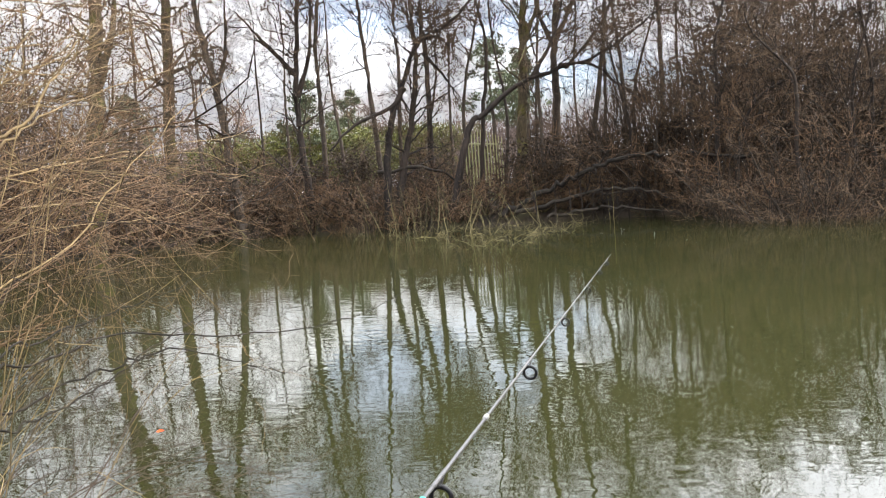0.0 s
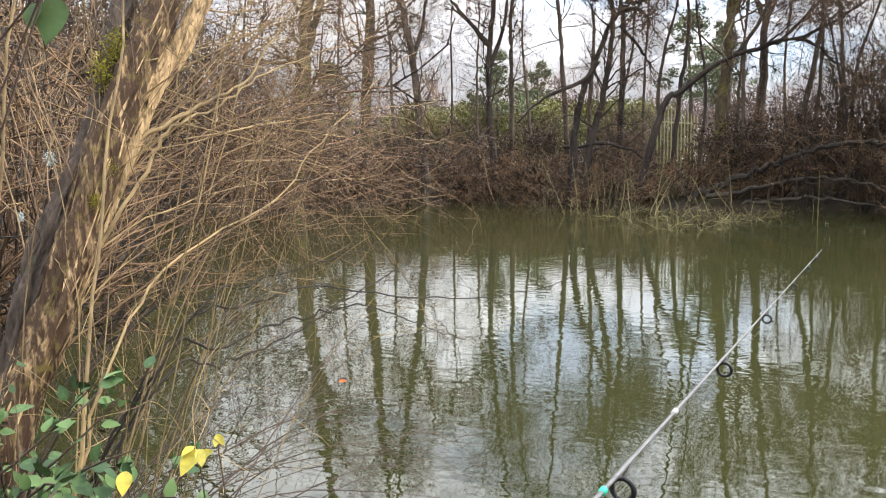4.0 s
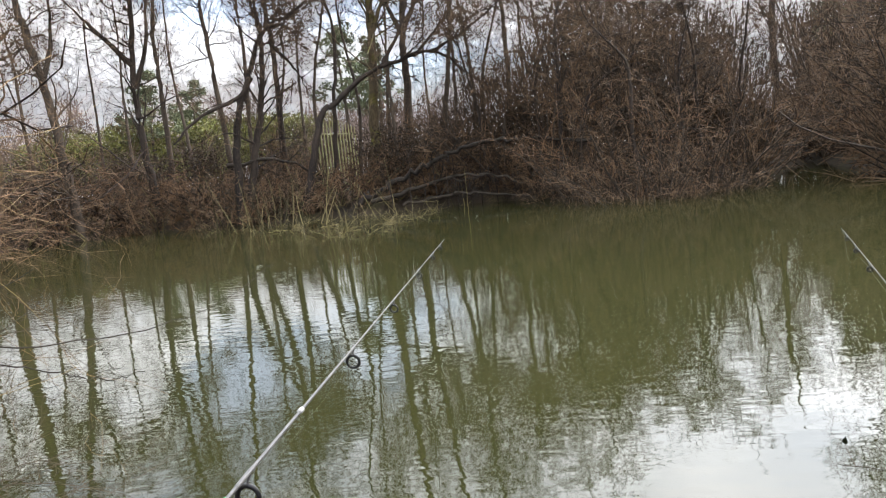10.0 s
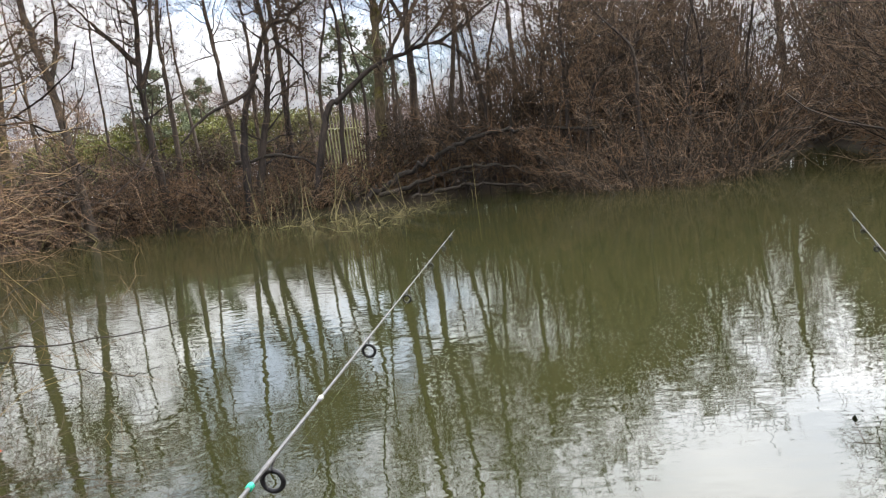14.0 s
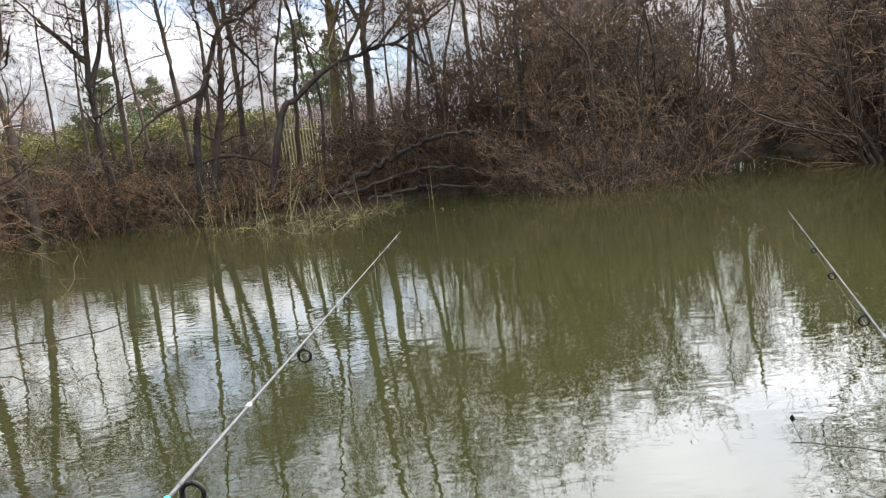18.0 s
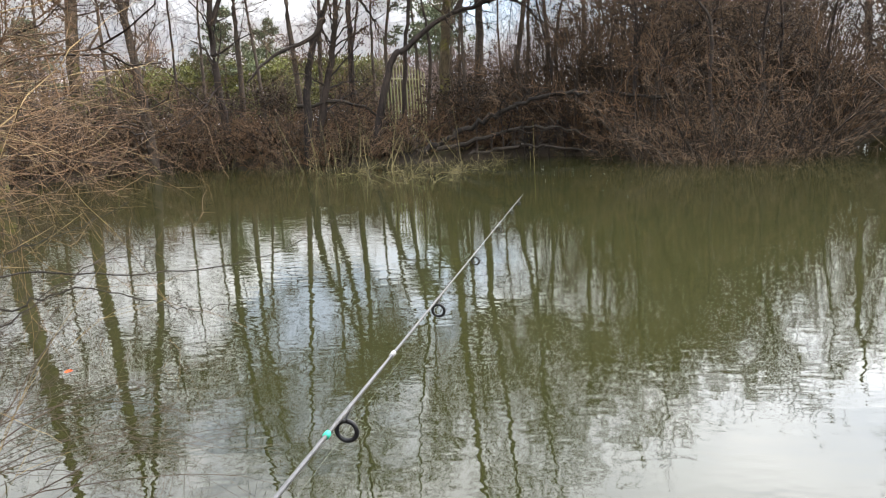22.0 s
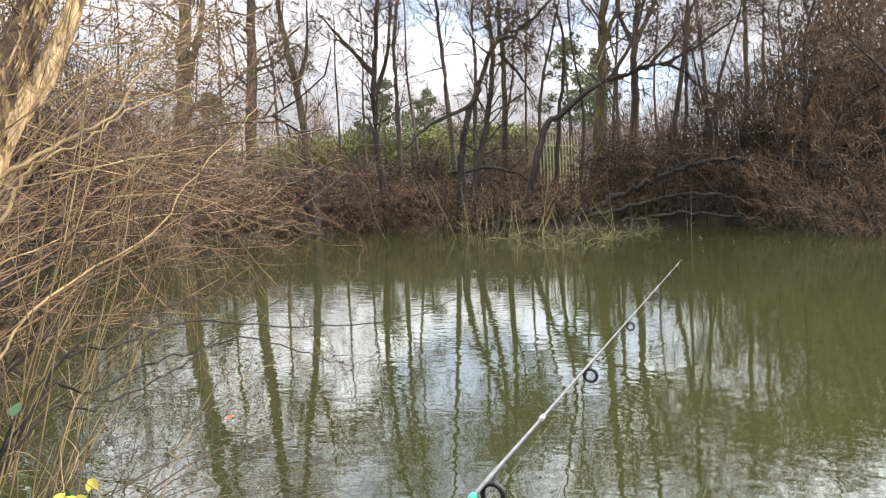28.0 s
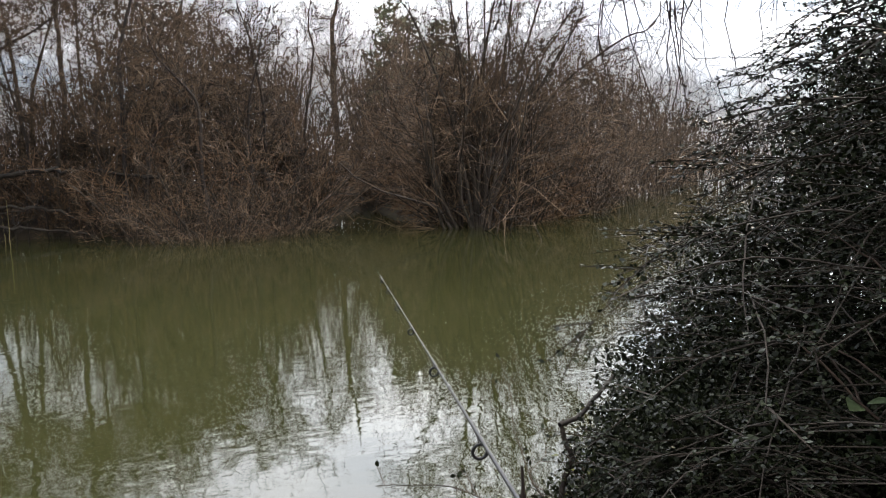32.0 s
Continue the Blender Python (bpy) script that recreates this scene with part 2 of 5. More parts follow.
# the thicket's inner shade is put into this very dark leaf brown
DEAD_LEAF = material("dead_leaf_shaded", (0.010, 0.0065, 0.0035), (0.046, 0.028, 0.013), 3.0, bump=0, random_island=0.4)
# haze before the distant pines is put into this lightened green
PINE = material("pine_needle_hazed", (0.06, 0.075, 0.04), (0.16, 0.18, 0.10), 0.5, bump=0, random_island=0.4)
GROUND = material("bank_earth", (0.010, 0.007, 0.004), (0.042, 0.029, 0.017), 0.9, bump=0.8, fine=14.0, patch=(0.04, 0.034, 0.014), patch_at=0.58)
ROD_GREY = material("rod_blank_grey", (0.05, 0.05, 0.049), (0.10, 0.098, 0.095), 30.0, rough=0.5, bump=0.02, spec=0.5)
# the second rod's backlit darkness is put into its blank colour
ROD_BACKLIT = material("rod_blank_backlit", (0.02, 0.02, 0.02), (0.05, 0.049, 0.047), 30.0, rough=0.5, bump=0.02, spec=0.3)
BLACK = material("guide_black", (0.008, 0.008, 0.009), (0.02, 0.02, 0.02), 60.0, rough=0.45, bump=0, spec=0.3)
WHIP_WHITE = material("whipping_white", (0.28, 0.28, 0.27), (0.4, 0.4, 0.39), 60.0, rough=0.4, bump=0)
WHIP_GREEN = material("tape_green", (0.02, 0.34, 0.22), (0.05, 0.5, 0.34), 60.0, rough=0.5, bump=0)
PALE_GREEN = material("pale_green_steel", (0.17, 0.175, 0.07), (0.30, 0.30, 0.14), 3.0, rough=0.6, bump=0.1)
LINE = material("nylon_line", (0.10, 0.11, 0.08), (0.16, 0.17, 0.13), 20.0, rough=0.3, bump=0)

WATER = bpy.data.materials.new("pond_water")
WATER.use_nodes = True
n, l = WATER.node_tree.nodes, WATER.node_tree.links
b = n["Principled BSDF"]
co = n.new("ShaderNodeTexCoord")
mur = n.new("ShaderNodeTexNoise")
mur.inputs["Scale"].default_value, mur.inputs["Detail"].default_value = 0.12, 3.0
l.new(co.outputs["Object"], mur.inputs["Vector"])
tone = n.new("ShaderNodeValToRGB")
tone.color_ramp.elements[0].position, tone.color_ramp.elements[0].color = 0.3, (0.0200, 0.0210, 0.0072, 1)
tone.color_ramp.elements[1].position, tone.color_ramp.elements[1].color = 0.7, (0.0265, 0.0275, 0.0095, 1)
l.new(mur.outputs["Fac"], tone.inputs["Fac"])
l.new(tone.outputs["Color"], b.inputs["Base Color"])
b.inputs["Roughness"].default_value = 0.02
b.inputs["IOR"].default_value = 1.333
b.inputs["Specular IOR Level"].default_value = 0.5
turn = n.new("ShaderNodeMapping")
turn.inputs["Scale"].default_value = (0.75, 1.2, 1.0)
turn.inputs["Rotation"].default_value = (0, 0, radians(8))
l.new(co.outputs["Object"], turn.inputs["Vector"])
rip = n.new("ShaderNodeTexNoise")
rip.inputs["Scale"].default_value, rip.inputs["Detail"].default_value, rip.inputs["Roughness"].default_value = 5.0, 2.0, 0.45
l.new(turn.outputs["Vector"], rip.inputs["Vector"])
swell = n.new("ShaderNodeTexNoise")
swell.inputs["Scale"].default_value, swell.inputs["Detail"].default_value = 0.45, 1.0
l.new(turn.outputs["Vector"], swell.inputs["Vector"])
bp1 = n.new("ShaderNodeBump")
bp1.inputs["Strength"].default_value, bp1.inputs["Distance"].default_value = 1.0, 0.0019
l.new(rip.outputs["Fac"], bp1.inputs["Height"])
bp2 = n.new("ShaderNodeBump")
bp2.inputs["Strength"].default_value, bp2.inputs["Distance"].default_value = 1.0, 0.0045
l.new(swell.outputs["Fac"], bp2.inputs["Height"])
l.new(bp2.outputs["Normal"], bp1.inputs["Normal"])
l.new(bp1.outputs["Normal"], b.inputs["Normal"])


# ---- mesh building ----
rng = np.random.default_rng(7)


class Soup:
    """Gathers vertices and faces of many small pieces into one mesh."""

    def __init__(self):
        self.v, self.f3, self.f4, self.count = [], [], [], 0

    def add(self, verts, quads=None, tris=None):
        verts = np.asarray(verts, dtype=np.float32).reshape(-1, 3)
        if quads is not None and len(quads):
            self.f4.append(np.asarray(quads, dtype=np.int32) + self.count)
        if tris is not None and len(tris):
            self.f3.append(np.asarray(tris, dtype=np.int32) + self.count)
        self.v.append(verts)
        self.count += len(verts)

    def tubes(self, pts, radii, sides):
        """Tapered tubes along n lines of k points each."""
        pts, radii = np.asarray(pts, float), np.asarray(radii, float)
        nn, k = pts.shape[:2]
        t = np.gradient(pts, axis=1)
        t /= np.linalg.norm(t, axis=2, keepdims=True) + 1e-9
        ref = np.where(np.abs(t[:, :1, 2:3]) < 0.8, np.array([0, 0, 1.0]), np.array([1.0, 0, 0]))
        u = np.cross(t, np.broadcast_to(ref, t.shape))
        u /= np.linalg.norm(u, axis=2, keepdims=True) + 1e-9
        w = np.cross(t, u)
        a = np.arange(sides) * 2 * np.pi / sides
        ring = np.cos(a)[None, None, :, None] * u[:, :, None] + np.sin(a)[None, None, :, None] * w[:, :, None]
        verts = pts[:, :, None] + ring * radii[:, :, None, None]
        i, j, s = np.meshgrid(np.arange(nn), np.arange(k - 1), np.arange(sides), indexing="ij")
        at = lambda jj, ss: (i * k + jj) * sides + ss % sides
        quads = np.stack([at(j, s), at(j, s + 1), at(j + 1, s + 1), at(j + 1, s)], -1).reshape(-1, 4)
        self.add(verts, quads)

    def slivers(self, pts, radii):
        """The finest far twigs: one thin tapered piece for each line of two points."""
        pts, r = np.asarray(pts, float), np.asarray(radii, float) * 1.3
        side = unit(np.cross(pts[:, 1] - pts[:, 0], rng.normal(size=(len(pts), 3))))
        v = np.stack([pts[:, 0] - side * r[:, :1], pts[:, 0] + side * r[:, :1], pts[:, 1] + side * r[:, 1:], pts[:, 1] - side * r[:, 1:]], 1)
        self.add(v, (np.arange(len(v)) * 4)[:, None] + np.arange(4)[None])

    def chips(self, base, way, normal, length, width):
        """Far leaves: plain pointed pieces."""
        way = unit(np.asarray(way, float))
        side = unit(np.cross(way, normal))
        L, W = np.asarray(length)[:, None], np.asarray(width)[:, None] / 2
        v = np.stack([base, base + way * L * 0.5 + side * W, base + way * L, base + way * L * 0.5 - side * W], 1)
        self.add(v, (np.arange(len(v)) * 4)[:, None] + np.arange(4)[None])

    def leaves(self, base, way, normal, length, width, fold=0.25):
        """Pointed leaves, folded along the midrib."""
        base, way, normal = (np.asarray(q, float) for q in (base, way, normal))
        way = way / (np.linalg.norm(way, axis=1, keepdims=True) + 1e-9)
        side = np.cross(way, normal)
        side /= np.linalg.norm(side, axis=1, keepdims=True) + 1e-9
        up = np.cross(side, way)
        L, W = np.asarray(length)[:, None], np.asarray(width)[:, None] / 2
        p = lambda a, c, h: base + way * L * a + side * W * c + up * W * h * fold * 2
        v = np.stack([p(0, 0, 0), p(0.5, 0, -0.5), p(1, 0, -0.6), p(0.28, 0.9, 0.3), p(0.62, 0.85, 0.3), p(0.28, -0.9, 0.3), p(0.62, -0.85, 0.3)], 1)
        o = (np.arange(len(base)) * 7)[:, None, None]
        tris = np.array([[0, 1, 3], [1, 4, 3], [1, 2, 4], [0, 5, 1], [1, 5, 6], [1, 6, 2]])[None] + o
        self.add(v, None, tris.reshape(-1, 3))

    def blades(self, base, way, normal, length, width, fold=0.2):
        """Near leaves with a rounded outline, folded along the midrib and bent down at the tip."""
        way = unit(np.asarray(way, float))
        side = unit(np.cross(way, normal))
        up = np.cross(side, way)
        L, W = np.asarray(length)[:, None], np.asarray(width)[:, None] / 2
        along = np.array([0, 0.08, 0.25, 0.45, 0.65, 0.84, 1.0])
        wide = np.array([0.04, 0.5, 0.93, 1.0, 0.78, 0.4, 0.02])
        rows = []
        for a, w in zip(along, wide):
            mid = base + way * L * a - up * L * 0.16 * a * a
            rows += [mid + side * W * w + up * W * w * fold, mid, mid - side * W * w + up * W * w * fold]
        v = np.stack(rows, 1)
        q = [[i * 3 + j, i * 3 + j + 1, i * 3 + j + 4, i * 3 + j + 3] for i in range(6) for j in range(2)]
        self.add(v, ((np.arange(len(v)) * 21)[:, None, None] + np.array(q)[None]).reshape(-1, 4))

    def mesh(self, name, mat, smooth=False):
        me = bpy.data.meshes.new(name)
        v = np.concatenate(self.v)
        f4 = np.concatenate(self.f4) if self.f4 else np.zeros((0, 4), np.int32)
        f3 = np.concatenate(self.f3) if self.f3 else np.zeros((0, 3), np.int32)
        me.vertices.add(len(v))
        me.vertices.foreach_set("co", v.ravel())
        me.loops.add(f4.size + f3.size)
        me.loops.foreach_set("vertex_index", np.concatenate([f4.ravel(), f3.ravel()]).astype(np.int32))
        me.polygons.add(len(f4) + len(f3))
        starts = np.concatenate([np.arange(len(f4)) * 4, f4.size + np.arange(len(f3)) * 3]).astype(np.int32)
        me.polygons.foreach_set("loop_start", starts)
        if smooth:
            me.polygons.foreach_set("use_smooth", np.ones(len(starts), bool))
        me.materials.append(mat)
        me.update(calc_edges=True)
        return me


def unit(a):
    return a / (np.linalg.norm(a, axis=-1, keepdims=True) + 1e-9)


def grow(start, way, length, r0, r1, k, wig, up=0.0, pull=(0, 0, 0)):
    """n wandering shoots: (n, k, 3) points and (n, k) radii. up lifts them (or, below zero, lets them droop) step by step."""
    start, d = np.asarray(start, float), unit(np.asarray(way, float))
    nn = len(start)
    step = (np.broadcast_to(length, (nn,)) / (k - 1))[:, None]
    pts = [start]
    for _ in range(k - 1):
        d = unit(d + rng.normal(0, wig, (nn, 3)) + np.array([0, 0, up]) + np.array(pull))
        pts.append(pts[-1] + d * step)
    f = np.linspace(0, 1, k)[None]
    r0, r1 = np.broadcast_to(r0, (nn,))[:, None], np.broadcast_to(r1, (nn,))[:, None]
    return np.stack(pts, 1), r0 + (r1 - r0) * f


def sprout(pts, radii, m, lo, hi, angle, spread=0.25):
    """m side shoots of each line: their starts, ways, the radius there and how far along they stand."""
    nn, k = pts.shape[:2]
    t = rng.uniform(lo, hi, (nn, m)) * (k - 1)
    i = np.clip(t.astype(int), 0, k - 2)
    f = (t - i)[..., None]
    rows = np.arange(nn)[:, None]
    a, c = pts[rows, i], pts[rows, i + 1]
    tang = unit(c - a)
    perp = unit(np.cross(tang, rng.normal(size=tang.shape)))
    ang = rng.normal(angle, spread, (nn, m))[..., None]
    way = tang * np.cos(ang) + perp * np.sin(ang)
    rad = radii[rows, i] * (1 - f[..., 0]) + radii[rows, i + 1] * f[..., 0]
    return (a + (c - a) * f).reshape(-1, 3), way.reshape(-1, 3), rad.ravel(), (t / (k - 1)).ravel()


def smooth_line(points, per=6):
    """A curve through the points."""
    p = np.array([tuple(q) for q in points], float)
    p = np.vstack([2 * p[0] - p[1], p, 2 * p[-1] - p[-2]])
    out = []
    for i in range(1, len(p) - 2):
        for s in np.arange(per) / per:
            a, b_, c, d = p[i - 1], p[i], p[i + 1], p[i + 2]
            out.append(0.5 * (2 * b_ + (c - a) * s + (2 * a - 5 * b_ + 4 * c - d) * s ** 2 + (3 * b_ - a - 3 * c + d) * s ** 3))
    out.append(p[-2])
    return np.array(out)


def part(name, me, parent, label="", kind=""):
    """Links a mesh as one part under its thing."""
    ob = new(name, me)
    ob.parent = parent
    return tagged(ob, label, kind=kind)


def thing(name, at, label, category, group="", kind=""):
    ob = new(name)
    ob.empty_display_size = 0.1
    ob.location = at
    return tagged(ob, label, category, group, kind)


def shifted(pts, at):
    return np.asarray(pts) - np.asarray(tuple(at))


# ---- ground and water ----
SHORE = [(-75, 26), (-32, 12.5), (-12, 6.5), (-5, 3.6), (-2.5, 2.1), (-1.1, 0.95), (0.3, 0.75), (1.2, 0.95), (2.0, 1.8), (3.4, 3.0), (7, 4.2), (20, 9), (45, 20), (85, 35),
         (98, 60), (75, 76), (55, 60), (42, 44), (32, 34), (24, 27), (21, 24.6), (18, 23), (15.4, 23), (14.4, 25), (15.5, 30.5), (17.8, 37.5), (13.5, 33), (10.6, 27.6), (8, 26.4), (5, 27.5), (2.5, 30), (0, 31),
         (-3, 30), (-8, 31.5), (-11.5, 32.6), (-14.0, 33.6), (-16.5, 31.8), (-19, 29.6), (-23, 27.5), (-29, 28), (-47, 37), (-80, 52)]


def shore_distance(xy):
    """Metres to the water's edge: above zero on land, below zero in the pond."""
    p = np.array(SHORE, float)
    q = np.roll(p, -1, axis=0)
    best, inside = np.full(len(xy), 1e9), np.zeros(len(xy), bool)
    for (ax, ay), (bx, by) in zip(p, q):
        e = np.array([bx - ax, by - ay])
        w = xy - np.array([ax, ay])
        s = np.clip((w @ e) / (e @ e), 0, 1)
        best = np.minimum(best, np.linalg.norm(w - s[:, None] * e, axis=1))
        crosses = ((ay > xy[:, 1]) != (by > xy[:, 1])) & (xy[:, 0] < (bx - ax) * (xy[:, 1] - ay) / (by - ay + 1e-12) + ax)
        inside ^= crosses
    return np.where(inside, -best, best)


def ground_height(xy):
    xy = np.asarray(xy, float)
    d = shore_distance(xy)
    far = np.hypot(xy[:, 0], xy[:, 1])
    rough = 0.10 * np.sin(xy[:, 0] * 1.3 + 0.7 * np.sin(xy[:, 1])) * np.sin(xy[:, 1] * 0.9 + 1.1) + 0.04 * np.sin(xy[:, 0] * 4.1 + xy[:, 1] * 3.3)
    bank = np.where(far < 8, 0.42, 0.62)
    land = bank * (1 - np.exp(-np.maximum(d, 0) / 0.6)) + 0.035 * np.minimum(np.maximum(d, 0), 25) + rough * np.clip(d, 0, 1)
    return np.where(d > 0, land, np.maximum(d * 0.45, -1.3))


def build_ground():
    radii = np.concatenate([np.linspace(0, 6, 25), np.geomspace(6.4, 60, 70), np.geomspace(64, 1800, 22)])
    az = np.linspace(0, 2 * np.pi, 361)[:-1]
    r, a = np.meshgrid(radii, az, indexing="ij")
    x, y = (-np.sin(a) * r).ravel(), (np.cos(a) * r).ravel()
    z = ground_height(np.stack([x, y], 1))
    i, j = np.meshgrid(np.arange(len(radii) - 1), np.arange(360), indexing="ij")
    quads = np.stack([i * 360 + j, (i + 1) * 360 + j, (i + 1) * 360 + (j + 1) % 360, i * 360 + (j + 1) % 360], -1).reshape(-1, 4)
    s = Soup()
    s.add(np.stack([x, y, z], 1), quads)
    tagged(new("ground", s.mesh("ground", GROUND, True)), "brown earth bank with leaf litter and moss round a pond", "ground", kind="structure")


build_ground()
s = Soup()
s.add([(-110, -4, 0), (130, -4, 0), (130, 110, 0), (-110, 110, 0)], [(0, 1, 2, 3)])
tagged(new("water", s.mesh("water", WATER)), "murky olive-green pond water with a rippled, mirroring surface", "water", kind="structure")


def standing(az, d, sink=0.05):
    p = bearing(az, d)
    p.z = float(ground_height(np.array([[p.x, p.y]]))[0]) - sink
    return p


# ---- far bank: trees ----
def tree(d, radius, marks, top, label, bark=None, twig=None, boughs=15, first=0.2, reach=3.3, group="trees on the far bank", side=(), fine=3, name="tree", crown=0.66):
    """A bare tree: marks are (bearing, height) of points that its trunk passes, side holds limbs given in the same way with their radius."""
    base = standing(marks[0][0], d, 0.15)
    line = [base] + [bearing(a, d, z) for a, z in marks if z > base.z + 0.4]
    last, before = line[-1], line[-2]
    way = (last - before).normalized()
    rise = top - last.z
    if rise > 0.5:
        lean = Vector((way.x, way.y, max(way.z, 0.6))).normalized()
        line += [last + lean * rise * 0.5 + Vector(rng.normal(0, 0.15, 3)), last + lean * rise]
    pts = smooth_line(line, 7)[None]
    pts[0, 1:-1] += rng.normal(0, radius * 0.12, (pts.shape[1] - 2, 3))
    k = pts.shape[1]
    wave = np.linspace(0, 1, k)[:, None] * rng.uniform(6, 13, 3) + rng.uniform(0, 6.28, 3)
    pts[0] += np.sin(wave) * np.array([0.11, 0.11, 0.0]) * np.linspace(0, 1, k)[:, None] ** 0.5
    rad = (radius * 1.04 * (1 - 0.78 * np.linspace(0, 1, k) ** (0.8 if crown > 0.9 else 1.3)))[None]
    rad[0, :4] *= np.array([1.5, 1.22, 1.08, 1.03])
    root = thing(name, base, label, "tree", group)
    trunk = Soup()
    trunk.tubes(shifted(pts, base), rad, 9)
    part("trunk", trunk.mesh("trunk", bark or BARK, True), root)
    limbs, limb_rads = [], []
    for r_side, side_marks in side:
        sl = smooth_line([bearing(a, d, z) for a, z in side_marks], 6)[None]
        sl[0, 1:-1] += rng.normal(0, r_side * 0.15, (sl.shape[1] - 2, 3))
        sr = (r_side * (1 - 0.75 * np.linspace(0, 1, sl.shape[1])))[None]
        limb = Soup()
        limb.tubes(shifted(sl, base), sr, 7)
        part("limb", limb.mesh("limb", bark or BARK, True), root)
        limbs.append(sl)
        limb_rads.append(sr)
    tw = Soup()
    st, wy, rr, tt = sprout(pts, rad, int(boughs * 1.7), first, max(crown, first + 0.16), 1.05, 0.3)
    wy[:, 2] += 0.12
    sets = [grow(st, wy, reach * rng.uniform(0.45, 1.35, len(st)) * (1.2 - 0.5 * tt), np.minimum(rr * 0.34, 0.05), 0.007, 9, 0.20, 0.035)]
    for sl, sr in zip(limbs, limb_rads):
        st, wy, rr, tt = sprout(sl, sr, 5, 0.2, 0.9, 0.8)
        sets.append(grow(st, wy, reach * 0.6 * rng.uniform(0.4, 1.1, len(st)), rr * 0.5, 0.007, 9, 0.19, 0.04))
    p1, r1 = np.concatenate([q[0] for q in sets]), np.concatenate([q[1] for q in sets])
    for line, rad_ in zip(p1, r1):
        bough = Soup()
        bough.tubes(shifted(line[None], base), rad_[None], 5)
        part("bough", bough.mesh("bough", bark or BARK), root)
    st, wy, rr, tt = sprout(p1, r1, 9, 0.1, 1.0, 0.8)
    p2, r2 = grow(st, wy, reach * 0.45 * rng.uniform(0.4, 1.3, len(st)), np.minimum(rr * 0.6, 0.014), 0.005, 5, 0.22, 0.02)
    tw.tubes(shifted(p2, base), r2, 3)
    st, wy, rr, tt = sprout(p2, r2, fine + 2, 0.15, 1.0, 0.75)
    p3, r3 = grow(st, wy, reach * 0.2 * rng.uniform(0.5, 1.3, len(st)), 0.0062, 0.0045, 2, 0.22, 0.02)
    tw.slivers(shifted(p3, base), r3)
    st, wy, rr, tt = sprout(p3, r3, max(fine - 1, 1), 0.2, 1.0, 0.7)
    p4, r4 = grow(st, wy, reach * 0.12 * rng.uniform(0.5, 1.3, len(st)), 0.005, 0.0038, 2, 0.2)
    tw.slivers(shifted(p4, base), r4)
    part("twigwork", tw.mesh("twigwork", twig or TWIG), root, kind="stuff")
    return root


tree(33, 0.40, [(35.4, 0.5), (35.0, 4.2), (34.5, 6.5), (34.0, 9.8)], 15, "stout upright bare tree with mossy green-brown bark", BARK_MOSS, first=0.2, boughs=22, reach=3.6, side=[(0.2, [(34.6, 6.4), (33.2, 8.6), (32.4, 11.5)])])
tree(38, 0.29, [(30.3, 0.7), (30.0, 6.4), (29.7, 11.0)], 16, "straight bare grey-brown tree on the far bank", BARK_MOSS, boughs=22, first=0.2)
tree(36, 0.25, [(25.9, 0.7), (26.6, 5.0), (27.2, 8.1), (27.6, 10.6)], 19, "slanting bare tree with a grey forked trunk", boughs=24, crown=0.97, first=0.2, side=[(0.12, [(26.9, 6.4), (25.9, 8.5), (25.6, 11.5)])])
tree(36, 0.22, [(20.6, 0.7), (21.1, 4.1), (21.2, 7.2), (20.8, 10.5)], 20, "dark bare tree leaning at the water's edge", BARK_DARK, crown=0.97, first=0.22, boughs=26, reach=3.6,
     side=[(0.12, [(21.2, 7.2), (23.3, 8.8), (25.0, 10.1)]), (0.13, [(21.1, 6.2), (20.0, 8.4), (19.6, 11.5)])])
tree(33, 0.20, [(14.6, 0.5), (13.8, 2.8), (13.0, 4.9), (12.5, 7.3), (12.6, 9.6)], 20, "upright dark stem of a two-stemmed waterside tree", BARK_DARK, crown=0.97, first=0.25, boughs=22)
tree(32.6, 0.21, [(15.2, 0.4), (15.1, 2.8), (14.7, 4.3), (13.4, 6.1), (12.0, 7.8), (10.1, 8.35), (8.2, 9.3)], 9.6, "crooked dark tree bent over to one side at the top", BARK_DARK, crown=1.0, boughs=9, first=0.6, reach=2.4,
     side=[(0.10, [(11.8, 7.85), (10.7, 7.95), (10.0, 7.55)]), (0.13, [(13.4, 5.95), (14.3, 5.2), (17.2, 4.5), (19.2, 3.5)]), (0.08, [(11.9, 7.3), (10.3, 6.2), (9.5, 5.2)])])
tree(44, 0.20, [(15.5, 1.2), (15.9, 7.0), (16.1, 10.5), (16.3, 12.3)], 22, "slender bare grey tree behind the bank", boughs=18, crown=0.97, first=0.3)
tree(44, 0.15, [(14.0, 1.2), (13.7, 8.2), (13.9, 10.4), (13.6, 12.2)], 21, "slender bare grey tree behind the bank", crown=0.97, first=0.5, boughs=14)
tree(44, 0.20, [(19.7, 1.2), (19.6, 6.2), (19.5, 9.3), (19.2, 12.4)], 22, "slender bare grey tree behind the bank", crown=0.97, first=0.3, boughs=18)
tree(38, 0.16, [(11.8, 0.8), (11.7, 6.7), (11.7, 9.4), (11.9, 10.7)], 20, "thin dark bare tree in the thicket", BARK_DARK, crown=0.97, first=0.45, boughs=16, side=[(0.08, [(11.8, 4.5), (11.0, 7.0), (10.8, 10.0)])])
tree(34, 0.11, [(8.2, 0.6), (7.7, 4.8), (7.3, 7.7), (7.6, 9.6)], 18, "thin dark sapling in front of taller trees", BARK_DARK, crown=0.97, first=0.45, boughs=12, reach=2.2)
